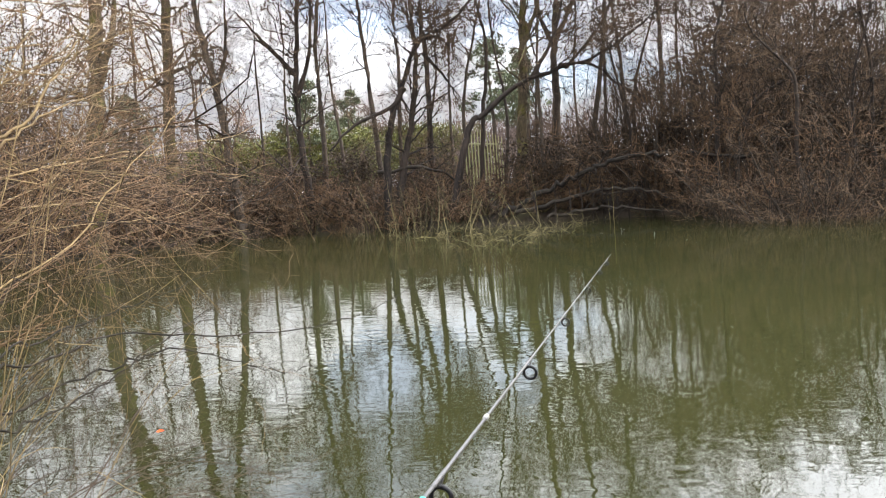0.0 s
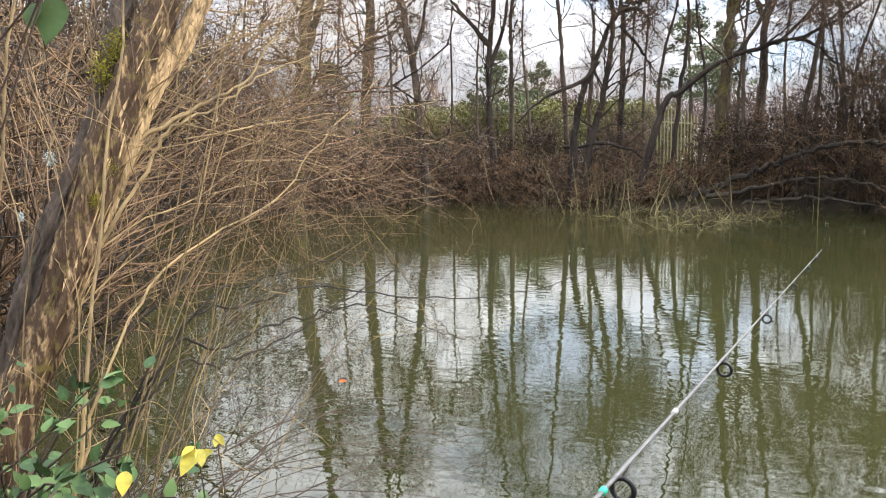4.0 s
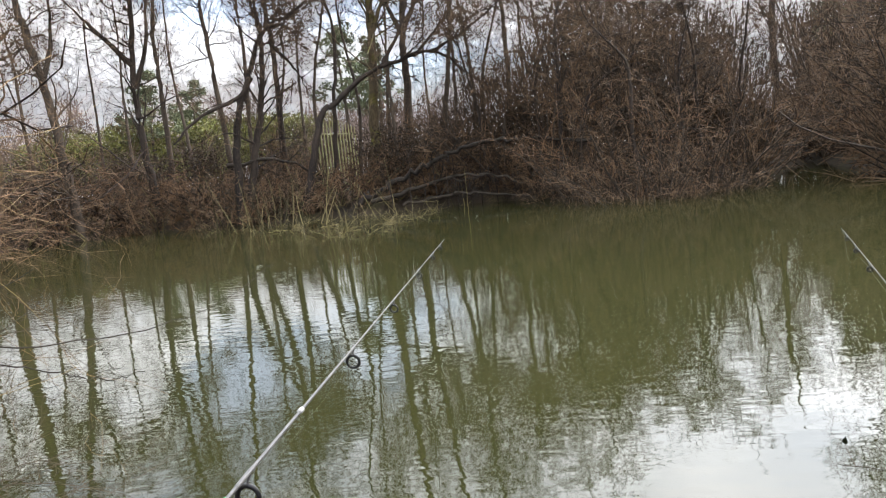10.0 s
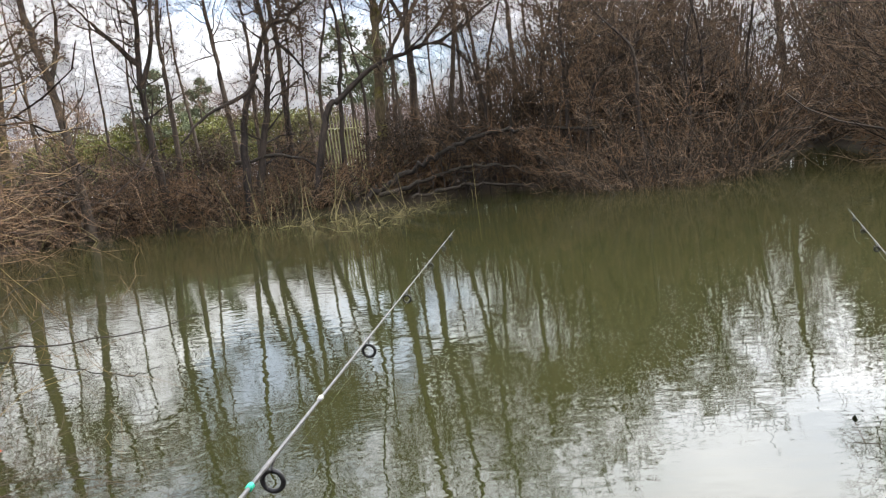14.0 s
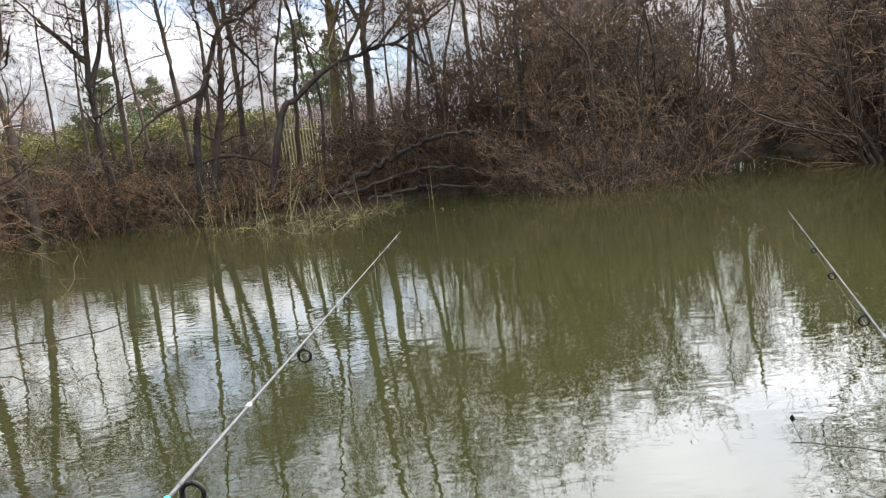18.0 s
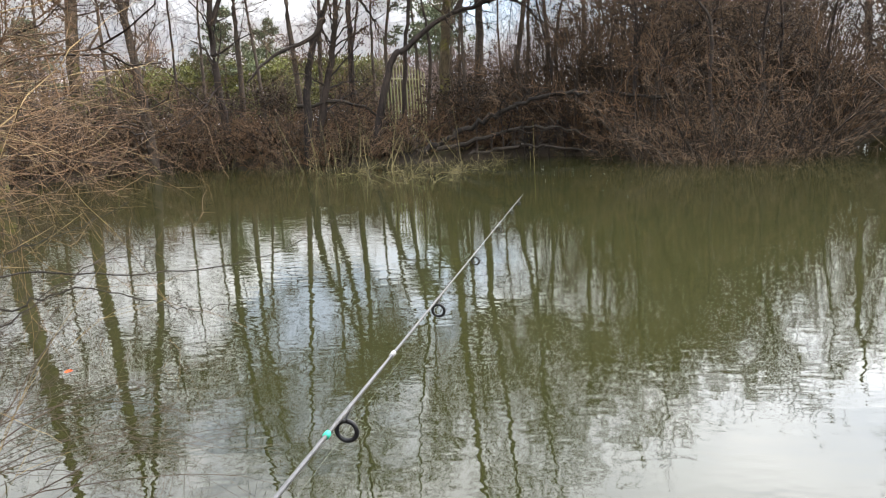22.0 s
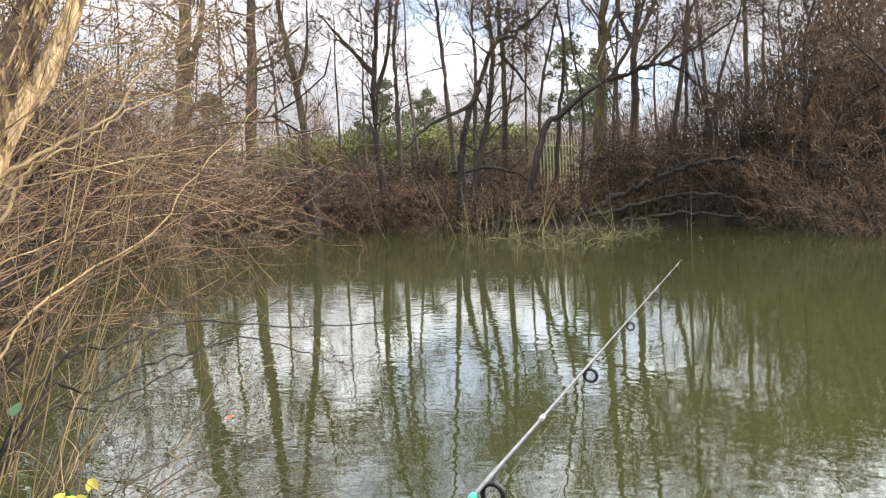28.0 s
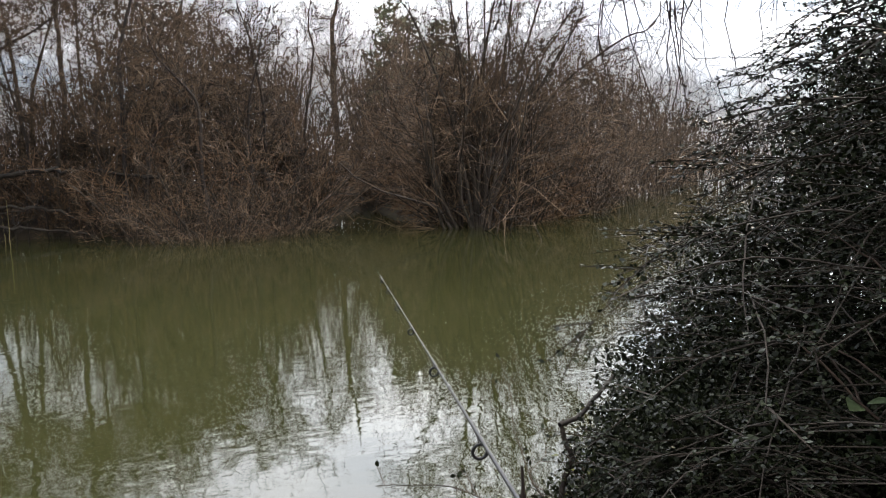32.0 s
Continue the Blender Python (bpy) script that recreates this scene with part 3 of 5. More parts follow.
tree(34, 0.31, [(5.3, 0.4), (5.1, 2.3), (4.9, 4.7), (4.7, 7.1), (4.4, 9.4)], 22, "stout upright tree with ivy-scarred grey bark", BARK_MOSS, boughs=15, first=0.42, reach=4.2, crown=0.97, side=[(0.12, [(4.7, 7.3), (3.4, 9.0), (2.7, 11.0)])])
tree(32, 0.16, [(10.6, 0.5), (8.8, 3.9), (7.7, 4.55), (5.6, 5.5), (3.2, 5.95), (0.1, 6.25), (-2.1, 5.4), (-4.0, 4.4)], 4.4, "leaning dark tree arching sideways over the bank", BARK_DARK, crown=1.0, boughs=12, first=0.45, reach=3.0,
     side=[(0.10, [(4.0, 5.85), (2.2, 7.6), (0.8, 10.2)]), (0.08, [(0.4, 6.2), (-3.0, 7.2), (-6.0, 8.4)]), (0.07, [(1.6, 6.1), (-1.2, 7.8), (-2.5, 9.8)])])
tree(42, 0.27, [(2.6, 1.0), (2.4, 6.7), (2.1, 9.3)], 22, "forked bare tree standing behind the thicket", first=0.45, boughs=15, reach=4.2, crown=0.97, side=[(0.16, [(2.2, 8.6), (3.3, 10.5), (3.6, 13.0)]), (0.15, [(2.1, 9.0), (0.9, 10.8), (0.3, 13)])])
tree(32, 0.07, [(3.5, 0.5), (3.5, 4.5), (3.6, 6.1)], 8, "thin straight sapling at the water's edge", boughs=6, reach=1.4)
tree(27.5, 0.10, [(-8.6, 0.6), (-8.7, 2.2), (-8.8, 4.6), (-8.8, 6.1), (-9.8, 8.0)], 9.5, "dark upright branching sallow in the thicket", BARK_DARK, crown=0.95, boughs=14, first=0.35, reach=2.8)
tree(27.5, 0.09, [(-9.6, 0.6), (-10.0, 2.3), (-11.0, 3.7), (-13.9, 4.6), (-15.7, 5.7)], 6.5, "dark sallow stem slanting through the thicket", BARK_DARK, crown=0.95, boughs=12, first=0.35, reach=2.4)
tree(34, 0.15, [(0.2, 0.6), (-0.4, 4.0), (-1.2, 8.0)], 18, "bare grey tree rising out of the thicket", boughs=18, first=0.45, reach=3.6, crown=0.97)
tree(36, 0.14, [(-4.5, 0.7), (-5.2, 5.0), (-5.0, 9.0)], 12.5, "bare grey tree rising out of the thicket", boughs=18, first=0.42, reach=3.6, crown=0.97)
tree(37, 0.16, [(-12.5, 0.7), (-12.0, 5.0), (-12.6, 8.0)], 10.5, "bare grey tree rising out of the thicket", boughs=14, first=0.35, reach=3.6)
tree(46, 0.22, [(-23.6, 1.2), (-23.0, 6.0), (-23.3, 10.0)], 14, "bare tree seen through a gap against the sky", BARK_DARK, boughs=14, first=0.3, reach=3.6)

for az, d, bend, top in ((-14.2, 25.5, 1.0, 6.5), (-16.6, 26.5, -0.8, 7.5), (-18.6, 27.5, 0.7, 8.0), (-6.4, 29.5, -0.9, 7.5), (-3.2, 31, 0.8, 8.0), (-20.6, 29.5, -0.6, 8.5), (-34.0, 25.4, 1.2, 9.0), (-32.2, 25.8, -1.4, 8.5), (-36.6, 27.5, -1.2, 7.5)):
    tree(d, rng.uniform(0.055, 0.085), [(az, 0.4), (az + bend * 0.5, 2.0), (az + bend * 0.7, 4.0), (az + bend * 1.7, top * 0.75)], top, "dark crooked sallow stem in the thicket", BARK_DARK, boughs=11, first=0.3, fine=2, reach=2.2, crown=0.95, group="sallow stems in the thicket")
for az, lean, d, top in ((-32.9, 3.6, 24.8, 9.0), (-33.3, 1.6, 25.2, 10.5), (-33.6, -0.6, 24.9, 11.0), (-33.9, -2.6, 25.3, 10.5), (-34.2, -4.6, 25.0, 10.0), (-34.6, -6.6, 25.6, 9.0), (-33.2, 0.4, 25.8, 11.5), (-35.2, -8.6, 26.5, 8.0)):
    tree(d, rng.uniform(0.05, 0.075), [(az, 0.3), (az + lean * 0.18, 2.2), (az + lean * 0.5, 4.4), (az + lean, top * 0.74)], top, "long brown stem of the fanned bush on the point", BARK, boughs=12, first=0.3, fine=2, reach=2.6, crown=0.97, group="sallow stems in the thicket")
for az, d, top in ((-2.2, 37, 13.5), (-3.6, 40, 13.5), (-6.0, 37.5, 11), (-7.4, 41, 11.5), (-9.2, 38, 10), (-0.6, 42, 16.5), (8.6, 39, 17), (6.4, 41, 19), (4.0, 38, 18)):
    tree(d, rng.uniform(0.08, 0.12), [(az, 0.9), (az + rng.normal(0, 0.4), 5.0), (az + rng.normal(0, 0.6), 9.0)], top, "slender twiggy grey tree above the thicket", boughs=10, first=0.4, fine=3, reach=3.6, crown=0.95)
for az, d, top in ((42.5, 47, 14), (38.5, 52, 15), (32.2, 50, 16), (28.0, 56, 15), (23.8, 50, 15), (22.2, 58, 18), (18.0, 54, 18), (10.2, 52, 18), (0.8, 55, 18), (45.5, 40, 13), (49.5, 44, 14)):
    lean = rng.normal(0, 0.35)
    tree(d, rng.uniform(0.09, 0.15), [(az, 1.2), (az + lean, 6.0), (az + lean * 1.6, 10.0)], top, "slim bare tree in the wood behind the bank", boughs=12, first=0.4, crown=0.95, fine=2, reach=3.4, group="slim trees behind the bank")


# ---- shrubs: a few built once, then copied ----
def shrub(label, tall, stems, spread, droop=0.0, twig=None, bark=None, boughs=5, twigs=6, fine=2, arch=0.0, bend=0.10, thick=1.0):
    """A many-stemmed bare bush, tall metres high, standing at the origin."""
    root = thing("shrub", (0, 0, 0), label, "shrub", "thicket on the far bank")
    a = rng.uniform(0, 2 * np.pi, stems)
    st = np.stack([np.cos(a), np.sin(a), np.zeros(stems)], 1) * rng.uniform(0.03, 0.45, stems)[:, None]
    st[:, 2] -= 0.1
    lean = rng.uniform(0.08, spread, stems)
    wy = np.stack([np.cos(a) * lean, np.sin(a) * lean, np.ones(stems)], 1)
    p0, r0 = grow(st, wy, tall * rng.uniform(0.55, 1.1, stems), rng.uniform(0.024, 0.055, stems) * thick, 0.009, 8, bend, -arch)
    s0 = Soup()
    s0.tubes(p0, r0, 4)
    part("stemwork", s0.mesh("stemwork", bark or BARK), root, kind="stuff")
    s1 = Soup()
    st, wy, rr, tt = sprout(p0, r0, boughs, 0.12, 1.0, 0.75)
    p1, r1 = grow(st, wy, tall * 0.32 * rng.uniform(0.4, 1.3, len(st)), np.minimum(rr * 0.6, 0.020), 0.008, 5, 0.2, 0.04 - droop)
    s1.tubes(p1, r1, 3)
    st, wy, rr, tt = sprout(p1, r1, twigs, 0.1, 1.0, 0.75)
    p2, r2 = grow(st, wy, tall * 0.15 * rng.uniform(0.5, 1.4, len(st)), 0.010, 0.006, 3, 0.24, 0.02 - droop)
    s1.tubes(p2, r2, 3)
    st, wy, rr, tt = sprout(p2, r2, fine, 0.15, 1.0, 0.8)
    p3, r3 = grow(st, wy, tall * 0.075 * rng.uniform(0.5, 1.5, len(st)), 0.0045, 0.0035, 2, 0.2)
    s1.slivers(p3, r3)
    part("twigwork", s1.mesh("twigwork", twig or TWIG), root, kind="stuff")
    return root


def put(ob, az, d, size=1.0, turn=None, height=None):
    m = Matrix.Translation(standing(az, d)) @ Matrix.Rotation(rng.uniform(0, 6.28) if turn is None else turn, 4, "Z") @ Matrix.Diagonal((size, size, height or size, 1))
    return copy_thing(ob, m)


TALL = [shrub("tall grey-brown bare sallow bush in the thicket", 7.5, 17, 0.45, twig=TWIG), shrub("tall brown bare bush with many upright stems", 7.0, 18, 0.35, twig=TWIG)]
ROUND = [shrub("dense rounded bare bush with russet twigs", 4.0, 17, 0.9, 0.03, TWIG_RED), shrub("tangled bare grey bush beside the water", 4.0, 16, 1.1, 0.06, TWIG, arch=0.03)]
FAN = [shrub("wide bush of many arching stems rising from the water", 7.6, 15, 0.6, 0.0, TWIG, BARK, boughs=6, twigs=4, arch=-0.02, bend=0.2, thick=1.7)]
LOW = [shrub("low tangle of russet bramble stems on the bank", 2.0, 16, 1.4, 0.12, TWIG_RED, TWIG_RED, arch=0.10), shrub("low tangle of dry brown stems on the bank", 1.9, 16, 1.2, 0.08, TWIG, TWIG_PALE, arch=0.08)]

# overhanging thicket, then the taller growth behind it
for az, d, size in ((-1.5, 32, 0.9), (-5, 30.5, 0.95), (-8, 28.5, 0.95), (-11, 27, 0.9), (-13.5, 25.6, 0.85), (-16, 25.2, 0.85), (-18.5, 26.5, 0.95), (-21, 28.5, 0.9)):
    put(ROUND[int(az * 2) % 2], az, d, size * 1.15)
for az, d, size in ((-9.5, 26.3, 0.8), (-12.5, 24.2, 0.72), (-15.0, 23.6, 0.7), (-17.5, 24.4, 0.72), (-19.5, 25.8, 0.7)):
    put(ROUND[1], az, d, size)
for az, d, size in ((-3, 34, 0.8), (-6, 33, 0.85), (-8.5, 32, 1.0), (-10.5, 31.5, 1.1), (-13, 31, 1.05), (-15.5, 31, 1.05), (-18.0, 31.5, 1.0), (-20.0, 33, 0.85), (-1, 38, 0.6), (-4.5, 39, 1.0), (-7.5, 38, 1.2), (-10, 40, 1.2), (-12.8, 39, 1.15),
                    (-15.5, 39, 1.15), (-18.2, 40, 1.15), (-20.2, 41, 1.2), (-25.9, 42, 1.3), (-28.3, 41, 1.3), (-26.8, 46, 1.5), (-29.5, 47, 1.5), (11, 44, 0.45), (17, 44.5, 0.42), (23, 45, 0.45), (29, 44, 0.5), (32, 45, 0.6), (35, 44, 0.65), (4, 43, 0.55), (1, 44, 0.55),
                    (38, 37.5, 0.85), (40.5, 38, 0.9), (43, 39, 1.0), (45.5, 39, 1.05), (48, 41, 1.15), (50.5, 42, 1.2), (53, 42, 1.25), (55.5, 42, 1.3), (46.8, 46, 1.3), (51.8, 48, 1.4)):
    put(TALL[int(d) % 2], az, d, size)
for az, d, size in ((41.5, 43, 1.4), (44.2, 44, 1.6), (46.5, 43, 1.7), (48.4, 45, 1.9), (50.2, 43.5, 1.7), (52.4, 45, 1.9), (54.6, 44, 1.8), (56.8, 45, 1.9), (59.5, 44, 1.9), (47.4, 49, 2.0), (51.2, 50, 2.0), (55.6, 50, 2.0), (1.6, 37, 0.45), (3.4, 38, 0.45)):
    put(TALL[int(d) % 2], az, d, size)
# the many-stemmed bush on the point, and the lower growth behind it
for az, d, size in ((-32.0, 28, 1.0), (-36.0, 28.5, 0.9), (-34.5, 30, 0.8), (-30.5, 33, 0.7), (-38.5, 38, 0.75), (-39.6, 33, 0.7), (-42, 36, 0.7)):
    put(TALL[0], az, d, size)
put(FAN[0], -33.3, 25.0, 1.15)
put(FAN[0], -36.0, 27.0, 0.95)
put(FAN[0], -31.2, 28.5, 1.0)
for az, d in ((-22.2, 39.5), (-24.2, 40.2), (-26.2, 40), (-28.4, 39.4), (-30.2, 37.5), (-25.2, 43)):
    put(ROUND[int(d) % 2], az, d, 1.0)
for az, d, size in ((-28.6, 36.5, 1.3), (-29.8, 33.0, 1.2), (-30.4, 29.5, 1.2), (-31.6, 27.0, 1.1), (-35.5, 26.6, 1.0), (-38.0, 28.6, 1.1)):
    put(LOW[0], az, d, size)
for az, d, size in ((-20.7, 30, 0.75), (-21.3, 33, 0.8), (-22.0, 36, 0.85), (-23.5, 40.5, 0.9), (-27.6, 36.5, 0.8), (-28.6, 33.5, 0.75)):
    put(ROUND[1], az, d, size)
for az, d, size in ((57.5, 15, 1.25), (52.5, 22, 1.3), (63, 11, 1.0)):
    put(ROUND[1], az, d, size)
for az, d, size in ((56.0, 18, 1.0), (60.5, 13, 0.9), (51.0, 25, 1.1)):
    put(TALL[1], az, d, size)
for az, d, size in ((5.0, 32.3, 0.55), (2.0, 31.6, 0.5), (-1.0, 31.2, 0.5), (-4.0, 30.2, 0.55), (-6.5, 29.2, 0.6)):
    put(ROUND[0], az, d, size)
for az, d, size in ((-36.5, 27.2, 1.0), (-39, 29.5, 1.0), (-41.5, 31, 0.95), (-38, 34, 1.3), (-43.5, 40, 1.15), (-30.3, 29.5, 0.9)):
    put(ROUND[0 if d < 30 else 1], az, d, size)
for az, d, size in ((-41, 38, 1.0), (-39.5, 41, 1.1), (-42.5, 43, 1.0), (-44.3, 47, 1.25), (-46.2, 52, 1.2), (-45.5, 58, 1.3), (-47.2, 62, 1.3), (-43.2, 50, 1.3), (-48, 90, 1.6), (-50.5, 92, 1.5), (-53, 88, 1.4), (-46.5, 75, 1.5), (-55.5, 90, 1.4), (-58, 85, 1.5), (-49, 78, 1.35), (-51.5, 82, 1.4), (-47.6, 70, 1.4)):
    put(TALL[1], az, d, size)
# brambles and dry stems along the left of the far bank
for i, az in enumerate(np.linspace(1.0, 50.0, 24)):
    d = np.interp(az, [0, 5, 15, 22, 28, 36, 50], [31.8, 32, 33.2, 36.7, 36.2, 36, 45])
    put(LOW[i % 2], az, d + rng.uniform(-0.4, 0.8), rng.uniform(0.85, 1.3))
    put(LOW[i % 2], az + 0.7, d - rng.uniform(0.3, 1.0), rng.uniform(0.6, 0.95))
    if 4.6 < az < 11.0:
        continue                      # open ground in front of the palisade
    put(LOW[(i + 1) % 2], az + 1, d + rng.uniform(1.0, 2.2), rng.uniform(0.9, 1.3) if az < 29 else rng.uniform(1.4, 1.9))
for az, d, size in ((40, 38, 1.0), (44, 40, 1.1), (48, 44, 1.2), (37, 40, 0.9), (32.5, 40, 0.75), (24, 42, 0.75), (12.5, 38, 0.8), (9.5, 43, 0.85), (6.5, 43, 0.9), (3.5, 37, 0.9), (1.2, 38, 1.0), (52, 46, 1.3)):
    put(ROUND[int(d) % 2], az, d, size)
for az, d, size in ((16.2, 34.0, 0.45), (18.6, 35.6, 0.42), (21.5, 37.2, 0.45), (24, 37.2, 0.45), (13.2, 33.8, 0.5), (27.4, 37.2, 0.7), (11.2, 33.6, 0.55), (30.2, 36.6, 0.7)):
    put(ROUND[int(d * 2) % 2], az, d, size)
for az, d, size in ((55.0, 7.2, 0.8), (60.0, 6.2, 0.8), (52.5, 9.5, 0.85)):
    put(ROUND[0], az, d, size)
for ob in TALL + ROUND + FAN + LOW:
    for o in (*ob.children_recursive, ob):
        bpy.data.objects.remove(o)


# ---- hedge, pines, far woods ----
def leafy(name, label, category, at, blobs, count, size, mat, kind=""):
    """A crown of many small leaf clumps inside a few overlapping uneven balls (x, y, z, radius)."""
    root = thing(name, at, label, category, kind=kind)
    pts = []
    share = np.array([q[3] ** 2 for q in blobs])
    for (x, y, z, r), c in zip(blobs, (share / share.sum() * count).astype(int)):
        v = unit(rng.normal(size=(c, 3))) * (r * rng.uniform(0.35, 1.05, (c, 1)) ** 0.6)
        v[:, 2] *= 0.7
        pts.append(v + np.array([x, y, z]))
    pts = np.concatenate(pts)
    s = Soup()
    w = rng.normal(size=pts.shape)
    s.chips(pts, w, rng.normal(size=pts.shape), size * rng.uniform(0.6, 1.4, len(pts)), size * 0.55 * rng.uniform(0.6, 1.3, len(pts)))
    part("crown", s.mesh("crown", mat), root, kind="stuff")
    return root


def pine_tufts(tall, wide):
    """Uneven tiers of tufts, wider below the middle and thin at the top."""
    out = []
    for _ in range(46):
        h = rng.uniform(0.45, 1.0)
        a, r = rng.uniform(0, 6.28), wide * min(1.0, (1.12 - h) * 2.2) * rng.uniform(0.2, 1.0)
        out.append((math.cos(a) * r, math.sin(a) * r, tall * h, wide * rng.uniform(0.10, 0.26)))
    return out


for az, d, r in ((28.2, 80, 2.3), (26.4, 79, 2.6), (24.6, 78, 2.8), (22.8, 79, 3.0), (21.0, 77, 2.8), (19.3, 78, 3.0), (17.6, 76, 2.8), (16.0, 77, 2.8), (14.4, 79, 2.4), (12.9, 80, 2.2), (9.8, 82, 2.4)):
    p = standing(az, d)
    leafy("hedge_bush", "tall yellow-green leafy hedge behind the bank", "bush", p, [(rng.uniform(-2.4, 2.4), rng.uniform(-1.2, 1.2), rng.uniform(1.5, 5.8), r * rng.uniform(0.5, 0.8)) for _ in range(9)], 4200, 0.27, HEDGE)
# leafy mounds added as dark filler where the thicket is shaded inside
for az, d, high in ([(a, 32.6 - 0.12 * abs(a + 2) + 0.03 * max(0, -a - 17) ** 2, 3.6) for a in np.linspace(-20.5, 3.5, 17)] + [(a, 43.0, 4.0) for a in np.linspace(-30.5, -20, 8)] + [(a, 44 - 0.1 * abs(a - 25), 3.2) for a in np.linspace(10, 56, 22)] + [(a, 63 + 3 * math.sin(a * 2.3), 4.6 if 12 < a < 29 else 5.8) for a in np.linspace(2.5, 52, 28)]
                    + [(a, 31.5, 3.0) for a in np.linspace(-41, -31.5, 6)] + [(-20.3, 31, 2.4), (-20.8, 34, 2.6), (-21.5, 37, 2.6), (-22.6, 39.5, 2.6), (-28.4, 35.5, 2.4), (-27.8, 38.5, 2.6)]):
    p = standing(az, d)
    leafy("bramble_mound", "brown mound of withered leaves added as shade filler in the thicket", "bramble", p, [(rng.uniform(-1.3, 1.3), rng.uniform(-0.8, 0.8), high * rng.uniform(0.1, 0.75), high * rng.uniform(0.22, 0.36)) for _ in range(7)], 2400, 0.11, DEAD_LEAF)
for az, d, tall, wide in ((7.0, 62, 11.5, 3.2), (4.8, 66, 11.0, 2.6), (20.5, 75, 11, 2.8), (17.6, 80, 10.5, 2.4), (33, 70, 9.5, 2.6), (-27.5, 58, 13, 3.4), (-31, 60, 12, 3.2)):
    p = standing(az, d)
    root = leafy("pine_tree", "distant dark green pine behind the bare trees", "tree", p, pine_tufts(tall, wide), 5600, 0.24, PINE)
    s = Soup()
    t_line, t_rad = grow([(0, 0, -0.2)], [(0.02, 0, 1)], tall, 0.24, 0.04, 8, 0.03)
    s.tubes(t_line, t_rad, 7)
    part("trunk", s.mesh("trunk", BARK, True), root)


def far_woods(name, label, count, az_lo, az_hi, d_lo, d_hi, tall_lo, tall_hi, mat, thick=1.0):
    """Bare woods far behind: trunks, branches and a haze of twigs, lower towards the open water on one side."""
    s = Soup()
    az, d = rng.uniform(az_lo, az_hi, count), rng.uniform(d_lo, d_hi, count)
    az = np.where((az > -24.2) & (az < -21.4), az - 6.0, az)      # an opening between two thickets
    p = np.array([tuple(standing(a, q, 0.2)) for a, q in zip(az, d)])
    tall = rng.uniform(tall_lo, tall_hi, count)
    p0, r0 = grow(p, np.stack([rng.normal(0, 0.08, count), rng.normal(0, 0.08, count), np.ones(count)], 1), tall, rng.uniform(0.04, 0.12, count) * thick, 0.02 * thick, 6, 0.07)
    s.tubes(p0, r0, 3)
    st, wy, rr, tt = sprout(p0, r0, 12, 0.05, 1.0, 0.75)
    p1, r1 = grow(st, wy, tall.repeat(12) * rng.uniform(0.10, 0.3, len(st)), 0.018 * thick, 0.010 * thick, 3, 0.2, 0.08)
    s.tubes(p1, r1, 3)
    st, wy, rr, tt = sprout(p1, r1, 15, 0.1, 1.0, 0.75)
    p2, r2 = grow(st, wy, rng.uniform(0.5, 1.6, len(st)) * thick, 0.0095 * thick, 0.006 * thick, 2, 0.15, 0.05)
    s.slivers(p2, r2)
    tagged(new(name, s.mesh(name, mat)), label, "woods", kind="stuff")


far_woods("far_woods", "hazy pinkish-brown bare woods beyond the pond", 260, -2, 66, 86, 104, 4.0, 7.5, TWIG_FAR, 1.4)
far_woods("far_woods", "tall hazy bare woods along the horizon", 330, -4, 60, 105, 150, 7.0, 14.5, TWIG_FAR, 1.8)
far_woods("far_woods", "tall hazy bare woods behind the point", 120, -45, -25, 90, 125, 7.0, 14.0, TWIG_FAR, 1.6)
far_woods("far_woods", "tall dense bare woods behind the thicket", 200, -31, -9, 56, 76, 7.0, 12.0, TWIG)
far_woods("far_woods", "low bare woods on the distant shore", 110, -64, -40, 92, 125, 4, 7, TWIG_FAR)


# ---- fallen brush in the water, dead logs, palisade ----
def brush_pile():
    s = Soup()
    count = 270
    az = rng.normal(7.8, 4.3, count)
    d = rng.uniform(20.3, 30, count)
    d = np.maximum(d, 20.3 + np.abs(az - 7.8) * 1.25)
    p = np.stack([-np.sin(np.radians(az)) * d, np.cos(np.radians(az)) * d, np.full(count, -0.1)], 1)
    wy = np.stack([rng.normal(0, 1.0, count), rng.normal(-0.2, 0.8, count), rng.uniform(0.0, 0.30, count)], 1)
    p0, r0 = grow(p, wy, rng.uniform(0.3, 1.3, count), rng.uniform(0.007, 0.018, count), 0.005, 6, 0.2, -0.06)
    s.tubes(p0, r0, 3)
    st, wy, rr, tt = sprout(p0, r0, 5, 0.1, 1.0, 0.8)
    p1, r1 = grow(st, wy, rng.uniform(0.2, 0.7, len(st)), 0.007, 0.004, 4, 0.25)
    s.tubes(p1, r1, 3)
    stalks = 46
    az = np.concatenate([rng.normal(13.0, 1.6, stalks // 2), rng.normal(7.5, 4.5, stalks - stalks // 2)])
    d = rng.uniform(27.5, 31, stalks)
    p = np.stack([-np.sin(np.radians(az)) * d, np.cos(np.radians(az)) * d, np.full(stalks, -0.1)], 1)
    p0, r0 = grow(p, np.stack([rng.normal(0, 0.3, stalks), rng.normal(0, 0.2, stalks), np.ones(stalks)], 1), rng.uniform(1.0, 2.6, stalks), rng.uniform(0.012, 0.022, stalks), 0.007, 6, 0.08, -0.03)
    s.tubes(p0, r0, 4)
    tagged(new("brush_pile", s.mesh("brush_pile", TWIG_PALE)), "pale dead brush and reed stalks lying in the water", "brush", kind="stuff")


brush_pile()


